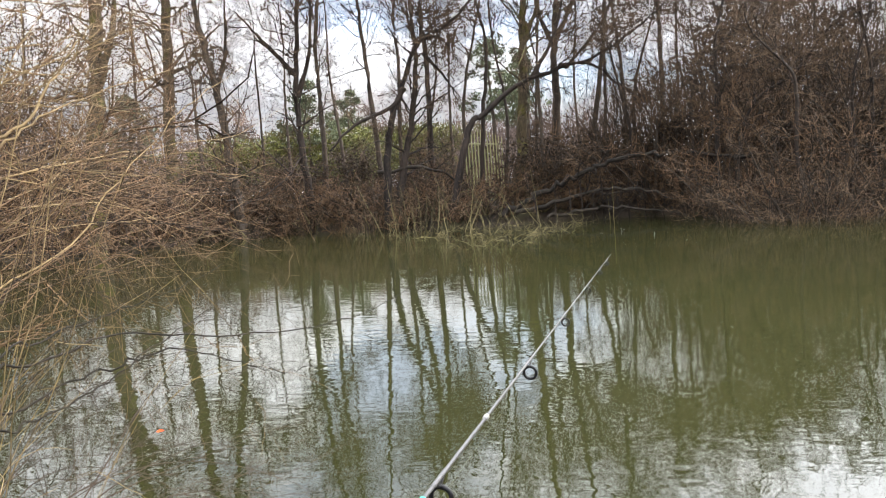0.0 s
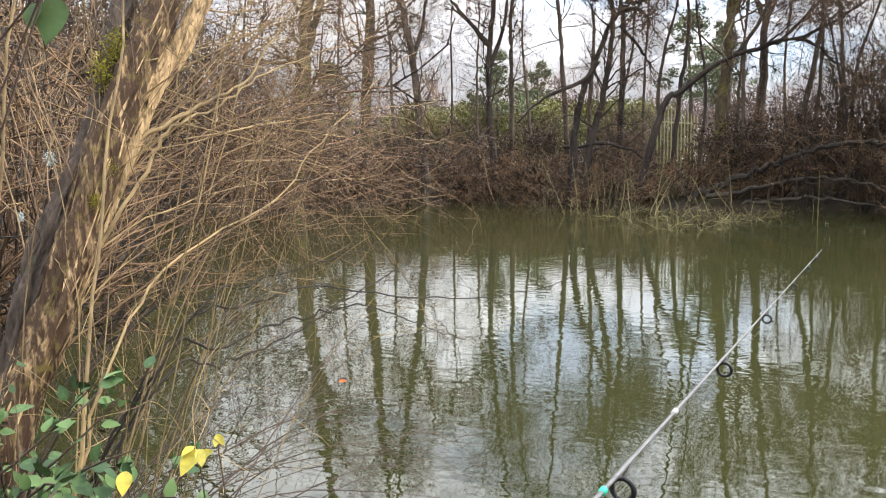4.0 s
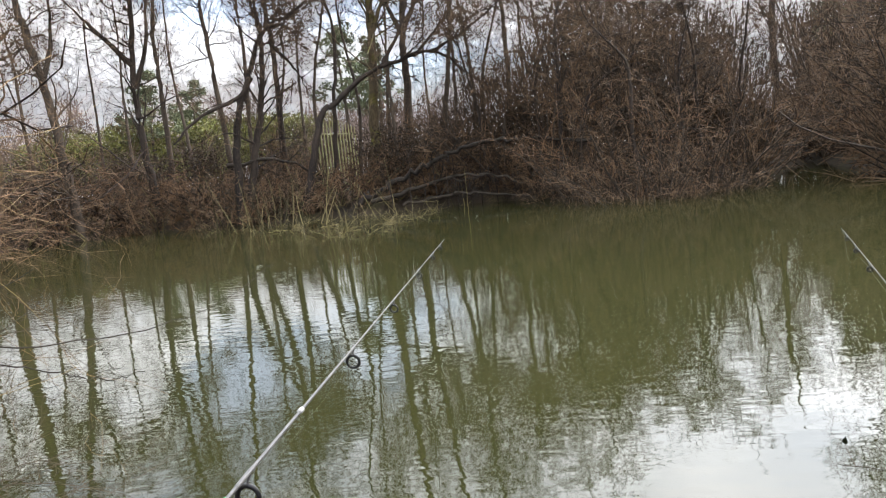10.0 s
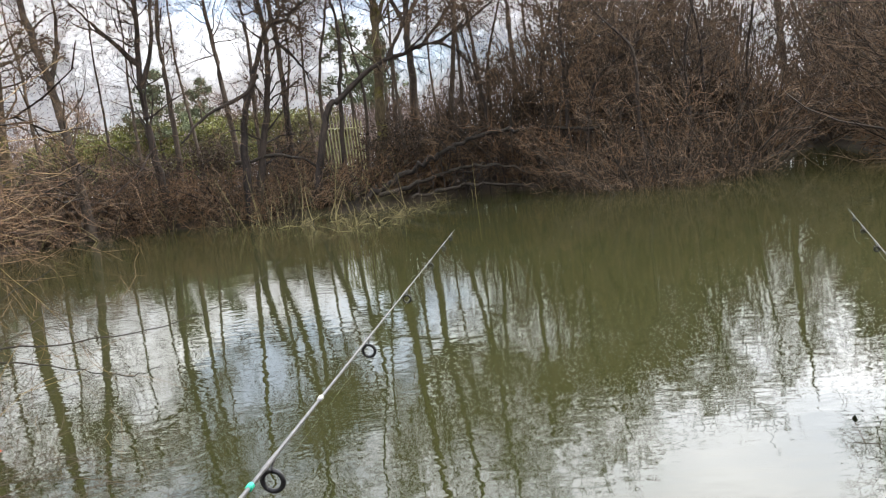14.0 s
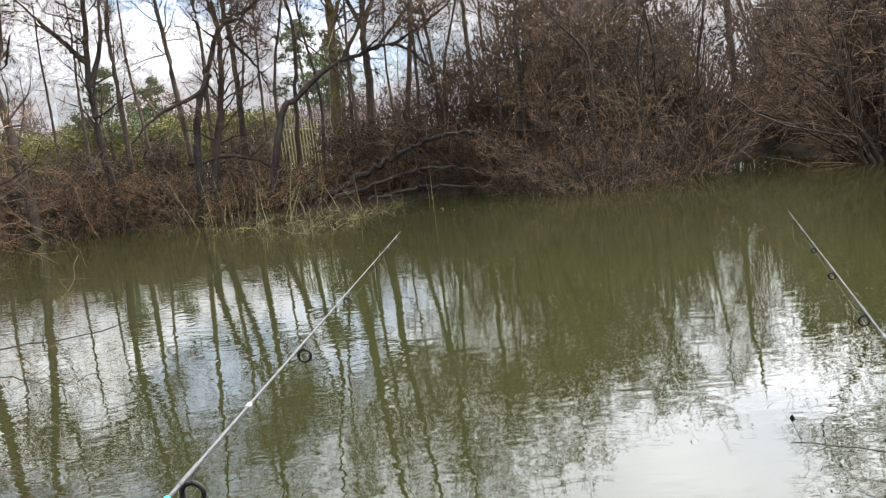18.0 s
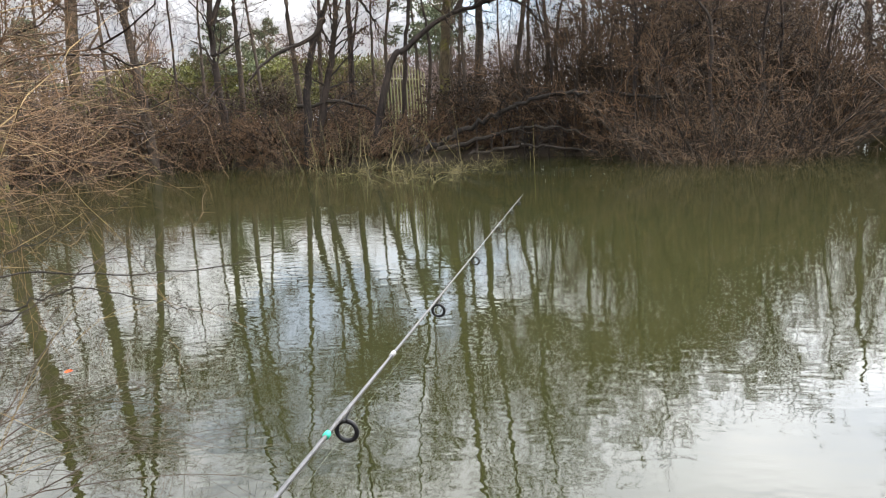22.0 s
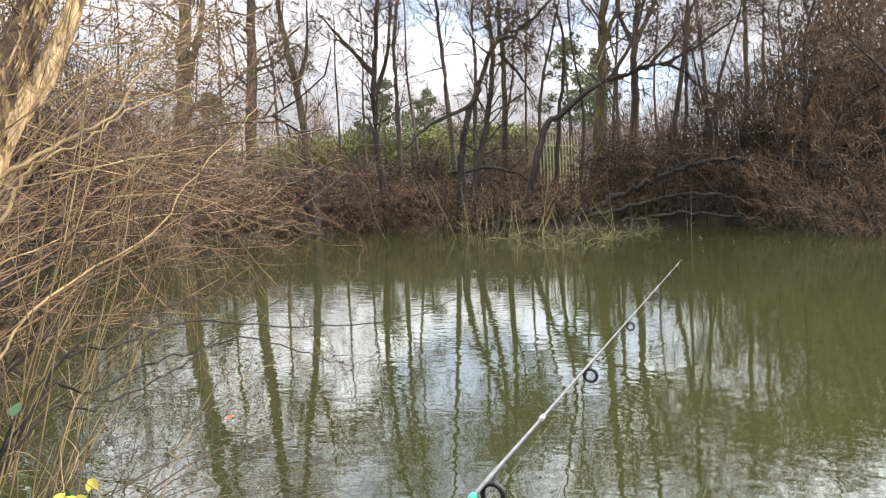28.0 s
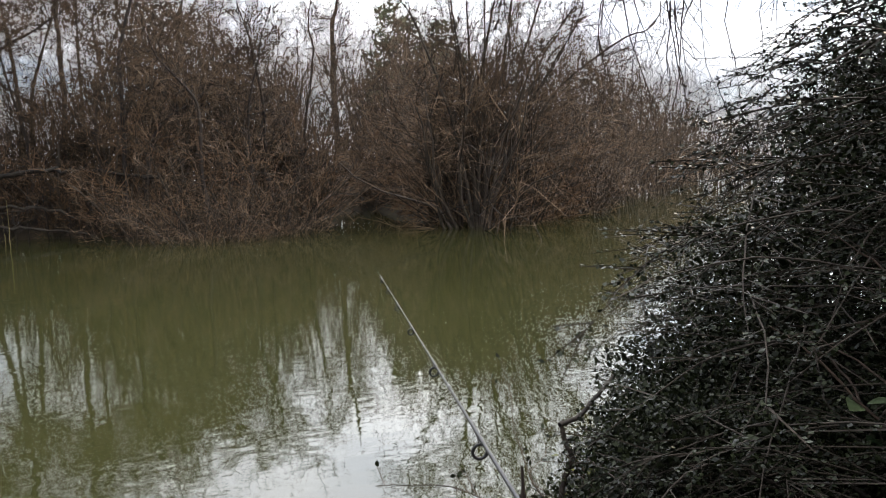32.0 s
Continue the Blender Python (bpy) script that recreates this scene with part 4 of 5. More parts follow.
def log(label, points, radius, mat, stubs=4):
    base = Vector(points[0])
    pts = smooth_line(points, 6)[None]
    pts[0, 1:-1] += rng.normal(0, radius * 0.5, (pts.shape[1] - 2, 3))
    rad = (radius * rng.uniform(0.75, 1.15, pts.shape[1]) * (1 - 0.6 * np.linspace(0, 1, pts.shape[1])))[None]
    root = thing("fallen_log", base, label, "log")
    s = Soup()
    s.tubes(shifted(pts, base), rad, 8)
    part("trunk", s.mesh("trunk", mat, True), root)
    s = Soup()
    st, wy, rr, tt = sprout(pts, rad, stubs, 0.2, 1.0, 0.9)
    p1, r1 = grow(st, wy, rng.uniform(0.5, 1.6, len(st)), rr * 0.4, 0.01, 6, 0.18)
    for line, rad_ in zip(p1, r1):
        bough = Soup()
        bough.tubes(shifted(line[None], base), rad_[None], 5)
        part("branch", bough.mesh("branch", mat), root)
    st, wy, rr, tt = sprout(p1, r1, 5, 0.2, 1.0, 0.8)
    p2, r2 = grow(st, wy, rng.uniform(0.2, 0.6, len(st)), 0.01, 0.005, 4, 0.2)
    s.tubes(shifted(p2, base), r2, 3)
    part("twigwork", s.mesh("twigwork", mat), root, kind="stuff")


def lying(az, d, z):
    return tuple(bearing(az, d, z))


log("thin dead trunk lying across the bank", [lying(15.8, 33, 2.5), lying(11.8, 33, 2.45), (lying(6.5, 33.5, 0.9))], 0.10, BARK_BLACK)
log("thick dark fallen trunk lying along the bank", [lying(7.0, 30.6, 0.4), lying(4.5, 30.4, 0.95), lying(2.6, 30.2, 1.45), lying(0.3, 30, 1.9), lying(-1.4, 29.6, 2.2), lying(-4.1, 28.8, 2.4), lying(-6.3, 28, 2.25), lying(-10.7, 27, 2.0)], 0.13, BARK_BLACK, 12)
log("dark fallen branch under the larger trunk", [lying(5.8, 30.2, 0.5), lying(2.5, 30, 0.85), lying(-0.5, 29.6, 1.15), lying(-3.0, 29.2, 1.1), lying(-5.5, 28.4, 0.7)], 0.10, BARK_BLACK, 7)
log("dark rotten branch lying at the waterline", [lying(3.5, 29.6, 0.25), lying(0.5, 29.4, 0.45), lying(-2.5, 28.9, 0.5), lying(-6.0, 28, 0.2)], 0.08, BARK_BLACK, 6)
for az, tall, lean in ((4.2, 1.3, 0.2), (2.9, 1.7, -0.1), (1.7, 1.5, 0.15), (0.9, 1.8, 0.1), (0.2, 1.3, -0.2), (-0.6, 1.9, 0.1), (-1.7, 1.6, 0.25), (-2.4, 1.9, -0.1), (-3.6, 1.5, 0.2), (-4.8, 1.7, -0.2)):
    log("dead stick hanging down to the water", [lying(az, 29.5, -0.15), lying(az + lean * 0.5, 29.5, tall * 0.5), lying(az + lean, 29.6, tall)], 0.03, BARK_DARK, 2)
log("dark fallen branch dipping into the inlet", [lying(-28.6, 35.5, -0.2), lying(-26.5, 36, 1.2), lying(-23.8, 36, 1.9)], 0.07, BARK_BLACK, 3)
log("bare branch jutting from the bush base over water", [lying(-32.5, 25.5, 0.3), lying(-30.8, 25.2, 0.8), lying(-29.3, 25.6, 0.95)], 0.05, BARK_BLACK, 3)


def palisade():
    at_ = standing(7.8, 36)
    root = thing("palisade_panel", at_, "pale green steel palisade panel glimpsed through the trees", "fence")
    left, right = bearing(9.2, 35.6), bearing(6.5, 38.6)
    across = (right - left)
    count = 13
    for i in range(count):
        c = left + across * (i / (count - 1))
        foot = float(ground_height(np.array([[c.x, c.y]]))[0])
        top = 4.25 - 0.35 * abs(i - 6.0) / 6 - foot
        bm = bmesh.new()
        bmesh.ops.create_cube(bm, size=1.0, matrix=Matrix.Translation((0, 0, top / 2)) @ Matrix.Diagonal((0.14, 0.02, top, 1)))
        for v in bm.verts:
            if v.co.z > top * 0.9:
                v.co.x *= 0.4
        me = bpy.data.meshes.new("pale")
        bm.to_mesh(me)
        bm.free()
        me.materials.append(PALE_GREEN)
        ob = part("pale", me, root)
        ob.location = Vector((c.x, c.y, foot)) - at_
        ob.rotation_euler = (0, 0, math.atan2(across.y, across.x))
    for h in (1.1, 2.9):
        s = Soup()
        s.tubes(np.array([[tuple(left + Vector((0, 0.05, h)) - at_ + Vector((0, 0, at_.z))), tuple(right + Vector((0, 0.05, h)) - at_ + Vector((0, 0, at_.z)))]]), np.array([[0.03, 0.03]]), 4)
        part("rail", s.mesh("rail", PALE_GREEN), root)


palisade()


# ---- near bank: the coppiced sallow ----
def open_side(p, limit):
    """Which lines stay on the sallow's side of the bearing limit (degrees to the left of y)."""
    az = np.degrees(np.arctan2(-p[..., 0], p[..., 1]))
    return az.min(axis=1) > limit + rng.exponential(3.0, len(p))


def rough_trunk(line, radii, sides, depth, along=7, flat=1.0):
    """A tube whose skin is cut by long uneven fissures."""
    s = Soup()
    s.tubes(line, radii, sides)
    k = line.shape[1]
    rows = k // along + 2
    g = rng.normal(size=(rows, sides // 3))
    around = np.repeat(g, 3, axis=1)[:, :sides]
    around = (around * 2 + np.roll(around, 1, 1)) / 3
    up = np.arange(k) / along
    i = up.astype(int)
    f = (up - i)[:, None]
    relief = around[i] * (1 - f) + around[i + 1] * f
    relief = np.tanh(relief * 1.6) * depth + rng.normal(0, depth * 0.28, relief.shape)
    v = s.v[0].reshape(k, sides, 3)
    mid = line[0][:, None]
    out = unit(v - mid)
    s.v[0] = (v + out * relief[..., None]).reshape(-1, 3)
    return s


def sallow():
    base = Vector((-2.08, 1.40, 0.2))
    root = thing("sallow_tree", base, "old coppiced sallow with peeling sunlit bark and arching shoots", "tree")
    lit = smooth_line([(-2.174, 1.248, 0.15), (-2.141, 1.302, 0.5), (-2.097, 1.408, 0.94), (-2.08, 1.477, 1.18), (-2.046, 1.566, 1.38), (-2.032, 1.654, 1.58), (-2.017, 1.74, 1.8), (-2.003, 1.825, 2.01), (-1.98, 1.97, 2.29), (-1.98, 2.1, 2.51), (-2.01, 2.36, 3), (-2.08, 2.56, 3.6)], 14)[None]
    k = lit.shape[1]
    r_lit = np.interp(np.linspace(0, 1, k), [0, 0.1, 0.3, 0.5, 0.6, 0.75, 1], [0.105, 0.072, 0.060, 0.055, 0.056, 0.05, 0.03])[None]
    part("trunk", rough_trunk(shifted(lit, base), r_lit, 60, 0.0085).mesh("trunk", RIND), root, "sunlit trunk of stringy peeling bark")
    fork = smooth_line([(-2.029, 1.671, 1.55), (-2.019, 1.748, 1.7), (-1.985, 1.854, 1.94), (-1.962, 1.927, 2.09), (-1.93, 2.04, 2.24), (-1.91, 2.21, 2.55), (-1.93, 2.41, 3.1)], 14)[None]
    r_fork = np.interp(np.linspace(0, 1, fork.shape[1]), [0, 0.3, 1], [0.044, 0.038, 0.02])[None]
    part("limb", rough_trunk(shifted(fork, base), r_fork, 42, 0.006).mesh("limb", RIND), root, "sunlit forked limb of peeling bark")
    dark = smooth_line([(-2.20, 1.41, 0.15), (-2.18, 1.47, 0.8), (-2.175, 1.505, 1.10), (-2.165, 1.58, 1.40), (-2.15, 1.64, 1.58), (-2.12, 1.75, 1.80), (-2.10, 1.85, 2.01), (-2.10, 1.93, 2.28), (-2.14, 2.03, 2.52), (-2.25, 2.2, 3.3)], 14)[None]
    r_dark = np.linspace(0.050, 0.030, dark.shape[1])[None]
    part("trunk", rough_trunk(shifted(dark, base), r_dark, 48, 0.009, 5).mesh("trunk", RIND_SHADED), root, "shaded dark trunk with lichen")
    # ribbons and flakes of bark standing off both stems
    for line, rad, count, mat, reach in ((lit, r_lit, 380, RIND, (0.03, 0.13)), (fork, r_fork, 120, RIND, (0.03, 0.09)), (dark, r_dark, 220, RIND_SHADED, (0.03, 0.10))):
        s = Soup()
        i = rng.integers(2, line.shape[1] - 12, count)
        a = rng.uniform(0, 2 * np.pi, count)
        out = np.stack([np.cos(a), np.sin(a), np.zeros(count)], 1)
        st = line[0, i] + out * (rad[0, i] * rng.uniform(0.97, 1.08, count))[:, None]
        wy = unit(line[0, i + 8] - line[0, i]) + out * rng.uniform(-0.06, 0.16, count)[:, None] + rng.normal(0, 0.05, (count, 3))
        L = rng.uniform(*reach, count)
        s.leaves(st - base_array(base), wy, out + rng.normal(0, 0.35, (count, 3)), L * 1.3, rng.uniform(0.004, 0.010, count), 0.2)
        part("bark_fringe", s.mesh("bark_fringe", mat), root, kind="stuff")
    for at_, r, mat, nm in (((-2.051, 1.819, 2.14), 0.05, MOSS, "moss_cushion"), ((-2.03, 1.86, 2.22), 0.045, MOSS, "moss_cushion"), ((-1.966, 1.751, 1.84), 0.028, MOSS, "moss_cushion"), ((-1.968, 1.689, 1.74), 0.022, MOSS, "moss_cushion"), ((-2.106, 1.652, 1.87), 0.020, LICHEN, "lichen_patch"), ((-2.139, 1.568, 1.7), 0.012, LICHEN, "lichen_patch"),
                            ((-2.173, 1.429, 1.42), 0.034, LICHEN, "lichen_patch"), ((-2.127, 1.411, 1.22), 0.04, MOSS, "moss_cushion"), ((-2.125, 1.36, 1.08), 0.045, MOSS, "moss_cushion")):
        n_ = 420
        v = unit(rng.normal(size=(n_, 3))) * r * rng.uniform(0.4, 1.0, (n_, 1)) * rng.uniform(0.7, 1.2, (n_, 1))
        v[:, 2] *= 1.5
        s = Soup()
        s.leaves(v + np.array(at_) - base_array(base), unit(rng.normal(size=(n_, 3))), rng.normal(size=(n_, 3)), np.full(n_, r * 0.2), np.full(n_, r * 0.1))
        part(nm, s.mesh(nm, mat), root)
    # the leaning poles; backlit darkness of the drooping four is put into BARK_BLACK
    for line, r, mat in (([(-1.97, 1.80, 1.90), (-1.89, 2.06, 2.04), (-1.86, 2.28, 2.15), (-1.86, 2.47, 2.34), (-1.87, 2.70, 2.54)], 0.008, SALLOW),
                         ([(-1.98, 1.70, 1.60), (-1.9, 1.82, 1.83), (-1.85, 1.89, 1.96), (-1.80, 2.07, 2.04), (-1.78, 2.28, 2.16), (-1.76, 2.53, 2.25), (-1.65, 2.84, 2.36)], 0.0065, SALLOW),
                         ([(-1.95, 1.30, 0.2), (-1.85, 1.38, 0.7), (-1.83, 1.55, 1.22), (-1.85, 1.83, 1.52), (-1.76, 2.29, 1.72), (-1.74, 2.49, 1.88), (-1.66, 2.95, 2.22), (-1.56, 3.33, 2.43)], 0.0055, SALLOW),
                         ([(-1.96, 1.30, 0.2), (-1.84, 1.45, 0.9), (-1.70, 1.69, 1.31), (-1.64, 1.81, 1.29), (-1.59, 2.04, 1.33), (-1.51, 2.22, 1.34), (-1.43, 2.39, 1.33), (-1.34, 2.55, 1.25), (-1.24, 2.71, 1.17), (-1.16, 2.85, 1.15)], 0.0048, BARK_BLACK),
                         ([(-1.90, 1.30, 0.2), (-1.78, 1.42, 0.9), (-1.63, 1.62, 1.28), (-1.62, 1.76, 1.25), (-1.56, 1.94, 1.27), (-1.51, 2.11, 1.32), (-1.43, 2.39, 1.42), (-1.36, 2.62, 1.50)], 0.0048, BARK_BLACK),
                         ([(-1.94, 1.36, 0.2), (-1.80, 1.50, 1.0), (-1.64, 1.74, 1.43), (-1.65, 2.00, 1.46), (-1.58, 2.18, 1.50), (-1.50, 2.35, 1.52), (-1.38, 2.60, 1.60)], 0.0044, BARK_BLACK),
                         ([(-1.92, 1.38, 0.2), (-1.80, 1.48, 0.9), (-1.68, 1.71, 1.37), (-1.60, 1.91, 1.41), (-1.55, 2.20, 1.43), (-1.42, 2.62, 1.33), (-1.21, 3.04, 1.28), (-1.02, 3.42, 1.30), (-0.84, 3.77, 1.41)], 0.0048, BARK_BLACK),
                         ([(-1.75, 1.25, 0.2), (-1.72, 1.35, 1.0), (-1.76, 1.5, 1.6), (-1.82, 1.7, 2.3), (-1.86, 1.8, 2.8)], 0.007, SALLOW),
                         ([(-1.92, 1.15, 0.2), (-1.92, 1.2, 1.0), (-1.90, 1.3, 1.6), (-1.86, 1.4, 2.4), (-1.84, 1.46, 2.9)], 0.007, SALLOW)):
        sl = smooth_line(line, 6)[None]
        sl[0, 1:-1] += rng.normal(0, 0.005, (sl.shape[1] - 2, 3))
        s = Soup()
        s.tubes(shifted(sl, base), np.linspace(r, r * 0.3, sl.shape[1])[None], 8)
        part("pole", s.mesh("pole", mat, True), root)
    # shoots: from the stool up through the frame of the tree, and from the stems out over the water
    for mat, label, count, el, ln, heading, sag, source, limit, fine in (
            (SALLOW, "upright tan shoot from the stool", 26, (52, 84), (1.4, 3.0), (15, 85), -0.015, "stool", 23, 4),
            (SALLOW, "tan arching shoot", 46, (15, 70), (0.9, 2.4), (-60, 70), -0.035, "stem", 21, 6),
            (SALLOW_DARK, "thin dark drooping shoot", 40, (20, 55), (1.3, 2.5), (-10, 45), -0.10, "stool", 15, 5),
            (SALLOW_RED, "thin crossing shoot", 76, (4, 65), (1.1, 2.8), (-70, 55), -0.025, "stem", 21, 7)):
        if source == "stool":
            st = np.stack([rng.normal(-1.97, 0.12, count), rng.normal(1.52, 0.14, count), np.full(count, 0.2)], 1)
            if mat is SALLOW_DARK:
                st[:, 2] = rng.uniform(0.3, 0.9, count)
        else:
            i = rng.integers(int(k * 0.3), int(k * 0.85), count)
            st = lit[0, i] + rng.normal(0, 0.012, (count, 3))
        az, tilt = np.radians(rng.uniform(*heading, count)), np.radians(rng.uniform(*el, count))
        wy = np.stack([np.sin(az) * np.cos(tilt), np.cos(az) * np.cos(tilt), np.sin(tilt)], 1)
        p0, r0 = grow(st, wy, rng.uniform(*ln, count), rng.uniform(0.0016, 0.0034, count), 0.0008, 14, 0.07, sag)
        ok = open_side(p0, limit)
        p0, r0 = p0[ok], r0[ok]
        for line, rad_ in zip(p0, r0):
            s = Soup()
            s.tubes(shifted(line[None], base), rad_[None], 6)
            part("shoot", s.mesh("shoot", mat, True), root, label)
        s = Soup()
        st, wy, rr, tt = sprout(p0, r0, fine, 0.3, 1.0, 0.6)
        p1, r1 = grow(st, wy, rng.uniform(0.2, 0.8, len(st)), np.minimum(rr * 0.6, 0.0017), 0.0007, 9, 0.12, -0.012)
        ok = open_side(p1, limit)
        p1, r1 = p1[ok], r1[ok]
        s.tubes(shifted(p1, base), r1, 4)
        st, wy, rr, tt = sprout(p1, r1, 3, 0.2, 1.0, 0.6)
        p2, r2 = grow(st, wy, rng.uniform(0.06, 0.35, len(st)), 0.0010, 0.0006, 5, 0.15)
        s.tubes(shifted(p2, base), r2, 3)
        part("twigwork", s.mesh("twigwork", mat), root, kind="stuff")
    # a curly russet twig mass further out
    count = 30
    st = np.stack([rng.normal(-1.95, 0.03, count), rng.uniform(1.85, 2.3, count), rng.uniform(1.7, 2.5, count)], 1)
    heading = np.radians(rng.uniform(-34, 10, count))
    wy = np.stack([np.sin(heading), np.cos(heading), rng.uniform(-0.16, 0.16, count)], 1)
    p0, r0 = grow(st, wy, rng.uniform(2.0, 4.0, count), rng.uniform(0.0022, 0.0038, count), 0.0011, 14, 0.08, -0.012)
    ok = open_side(p0, 22)
    p0, r0 = p0[ok], r0[ok]
    for line, rad_ in zip(p0, r0):
        s = Soup()
        s.tubes(shifted(line[None], base), rad_[None], 6)
        part("bough", s.mesh("bough", SALLOW, True), root)
    s = Soup()
    st, wy, rr, tt = sprout(p0, r0, 18, 0.15, 1.0, 0.85)
    p1, r1 = grow(st, wy, rng.uniform(0.4, 1.4, len(st)), np.minimum(rr * 0.65, 0.0023), 0.0010, 11, 0.19, -0.02)
    ok = open_side(p1, 21)
    p1, r1 = p1[ok], r1[ok]
    s.tubes(shifted(p1, base), r1, 4)
    st, wy, rr, tt = sprout(p1, r1, 4, 0.15, 1.0, 0.75)
    p2, r2 = grow(st, wy, rng.uniform(0.15, 0.6, len(st)), 0.0014, 0.0008, 7, 0.24, 0.0)
    s.tubes(shifted(p2, base), r2, 3)
    part("twigwork", s.mesh("twigwork", SALLOW_RED), root, kind="stuff")
    s = Soup()
    s.leaves([(-1.70, 2.57, 0.98)] - base_array(base), [(0.8, 0.2, 0.1)], [(0.2, -0.5, 1)], [0.034], [0.016])
    part("leaf", s.mesh("leaf", RED_LEAF), root, "single red leaf")


def base_array(v):
    return np.array([tuple(v)])


sallow()


def bramble(name, label, at_, count, mat, size, spread, stems=14):
    """A low bramble or ivy patch: wandering stems with leaves set along them."""
    root = thing(name, at_, label, "bramble")
    a = rng.uniform(0, 6.28, stems)
    st = np.stack([rng.normal(0, spread * 0.3, stems), rng.normal(0, spread * 0.3, stems), np.zeros(stems)], 1)
    wy = np.stack([np.cos(a), np.sin(a), rng.uniform(0.6, 1.6, stems)], 1)
    p0, r0 = grow(st, wy, spread * rng.uniform(1.4, 2.4, stems), 0.004, 0.0015, 10, 0.15, -0.06)
    s = Soup()
    s.tubes(p0, r0, 5)
    part("stemwork", s.mesh("stemwork", SALLOW_DARK), root, kind="stuff")
    st, wy, rr, tt = sprout(p0, r0, count // stems, 0.15, 1.0, 1.0)
    nrm = rng.normal(0, 0.5, st.shape) + np.array([0, -0.5, 1.0])
    s = Soup()
    L = size * rng.uniform(0.6, 1.3, len(st))
    s.blades(st + wy * 0.02, wy, nrm, L, L * 0.66)
    part("foliage", s.mesh("foliage", mat, True), root, kind="stuff")
    return root


for at_, count in (((-1.62, 0.78, 0.95), 80), ((-1.66, 0.95, 1.15), 60), ((-1.5, 0.98, 0.95), 90), ((-1.58, 1.08, 1.1), 70), ((-1.42, 1.15, 0.85), 60), ((-1.46, 1.05, 0.75), 60), ((-1.51, 1.23, 0.7), 70), ((-1.60, 1.2, 0.85), 60), ((-1.38, 1.34, 0.62), 55), ((-1.68, 1.3, 0.8), 50)):
    bramble("bramble_patch", "green bramble leaves round the foot of the sallow", at_, int(count * 1.9), BRAMBLE, 0.042, 0.17, 12)
def yellow_sprig(foot, leaves):
    """A thin stem with a few yellowing leaves: (place, way, length) of each."""
    root = thing("yellow_leaf_sprig", foot, "sprig of yellowing leaves among the brambles", "bramble")
    top = np.mean([q[0] for q in leaves], axis=0)
    line = smooth_line([foot, (np.array(foot) + top) / 2 + np.array([0.02, 0.0, 0.0]), top], 6)[None]
    s = Soup()
    s.tubes(shifted(line, foot), np.linspace(0.003, 0.0012, line.shape[1])[None], 6)
    part("stem", s.mesh("stem", SALLOW_DARK, True), root)
    for place, way, size in leaves:
        s = Soup()
        s.blades(shifted([place], foot), np.array([way]), np.array([[0.5, -0.6, 0.6]]) + rng.normal(0, 0.2, (1, 3)), [size], [size * 0.62])
        part("leaf", s.mesh("leaf", YELLOW, True), root)


for foot, leaves in (
    ((-1.176, 1.207, 0.918), (((-1.174, 1.209, 1.257), (0.0, -0.84, -0.55), 0.062), ((-1.17, 1.212, 1.257), (0.6, -0.49, -0.63), 0.04), ((-1.18, 1.207, 1.263), (-0.14, -0.97, -0.19), 0.034), ((-1.166, 1.21, 1.244), (0.88, 0.25, 0.41), 0.03),)),
    ((-1.154, 1.241, 0.945), (((-1.151, 1.241, 1.28), (0.81, -0.12, -0.57), 0.03), ((-1.148, 1.242, 1.276), (0.34, -0.74, -0.58), 0.024),)),
    ((-1.268, 1.105, 0.908), (((-1.264, 1.105, 1.235), (0.41, -0.62, -0.67), 0.05),)),
):
    yellow_sprig(foot, leaves)


def overhanging_sprig():
    """A leafy spray that hangs towards the path."""
    base = Vector((-1.99, 2.05, 2.42))
    root = thing("leafy_sprig", base, "sprig of large green leaves hanging beside the sallow", "branch")
    line = smooth_line([(-1.99, 2.05, 2.42), (-1.6, 1.35, 2.62), (-0.937, 0.45, 2.212), (-0.714, 0.413, 2.064), (-0.588, 0.392, 1.999), (-0.542, 0.395, 1.975), (-0.534, 0.409, 1.962)], 6)[None]
    rad = np.linspace(0.003, 0.001, line.shape[1])[None]
    s = Soup()
    s.tubes(shifted(line, base), rad, 6)
    part("stem", s.mesh("stem", SALLOW_DARK, True), root)
    for at_, way, size in (((-0.536, 0.432, 1.977), (-0.18, -0.82, -0.54), 0.036),
                            ((-0.547, 0.427, 1.955), (0.1, -0.45, -0.89), 0.036),
                            ((-0.556, 0.412, 1.969), (-0.06, -0.91, -0.41), 0.034),
                            ((-0.539, 0.428, 1.979), (0.84, 0.1, -0.54), 0.022),
                            ((-0.564, 0.397, 1.982), (-0.05, -0.74, -0.67), 0.034),
                            ((-0.556, 0.417, 1.951), (0.24, -0.58, -0.78), 0.022),
                            ((-0.589, 0.384, 1.895), (0.85, 0.0, -0.52), 0.02),
                            ((-0.596, 0.377, 1.82), (0.91, 0.1, -0.39), 0.024),
                            ((-0.594, 0.366, 1.753), (0.85, 0.0, -0.52), 0.022)):
        s = Soup()
        s.blades(shifted([at_], base), np.array([way]), np.array([[0.55, -0.6, 0.55]]) + rng.normal(0, 0.25, (1, 3)), [size], [size * 0.62])
        part("leaf", s.mesh("leaf", BRAMBLE, True), root)
        s = Soup()
        near_ = line[0, np.argmin(np.linalg.norm(line[0] - np.array(at_), axis=1))]
        s.tubes(shifted([[near_, (near_ + np.array(at_)) / 2, at_]], base), np.full((1, 3), 0.0008), 5)
        part("stalk", s.mesh("stalk", SALLOW_DARK, True), root)


overhanging_sprig()


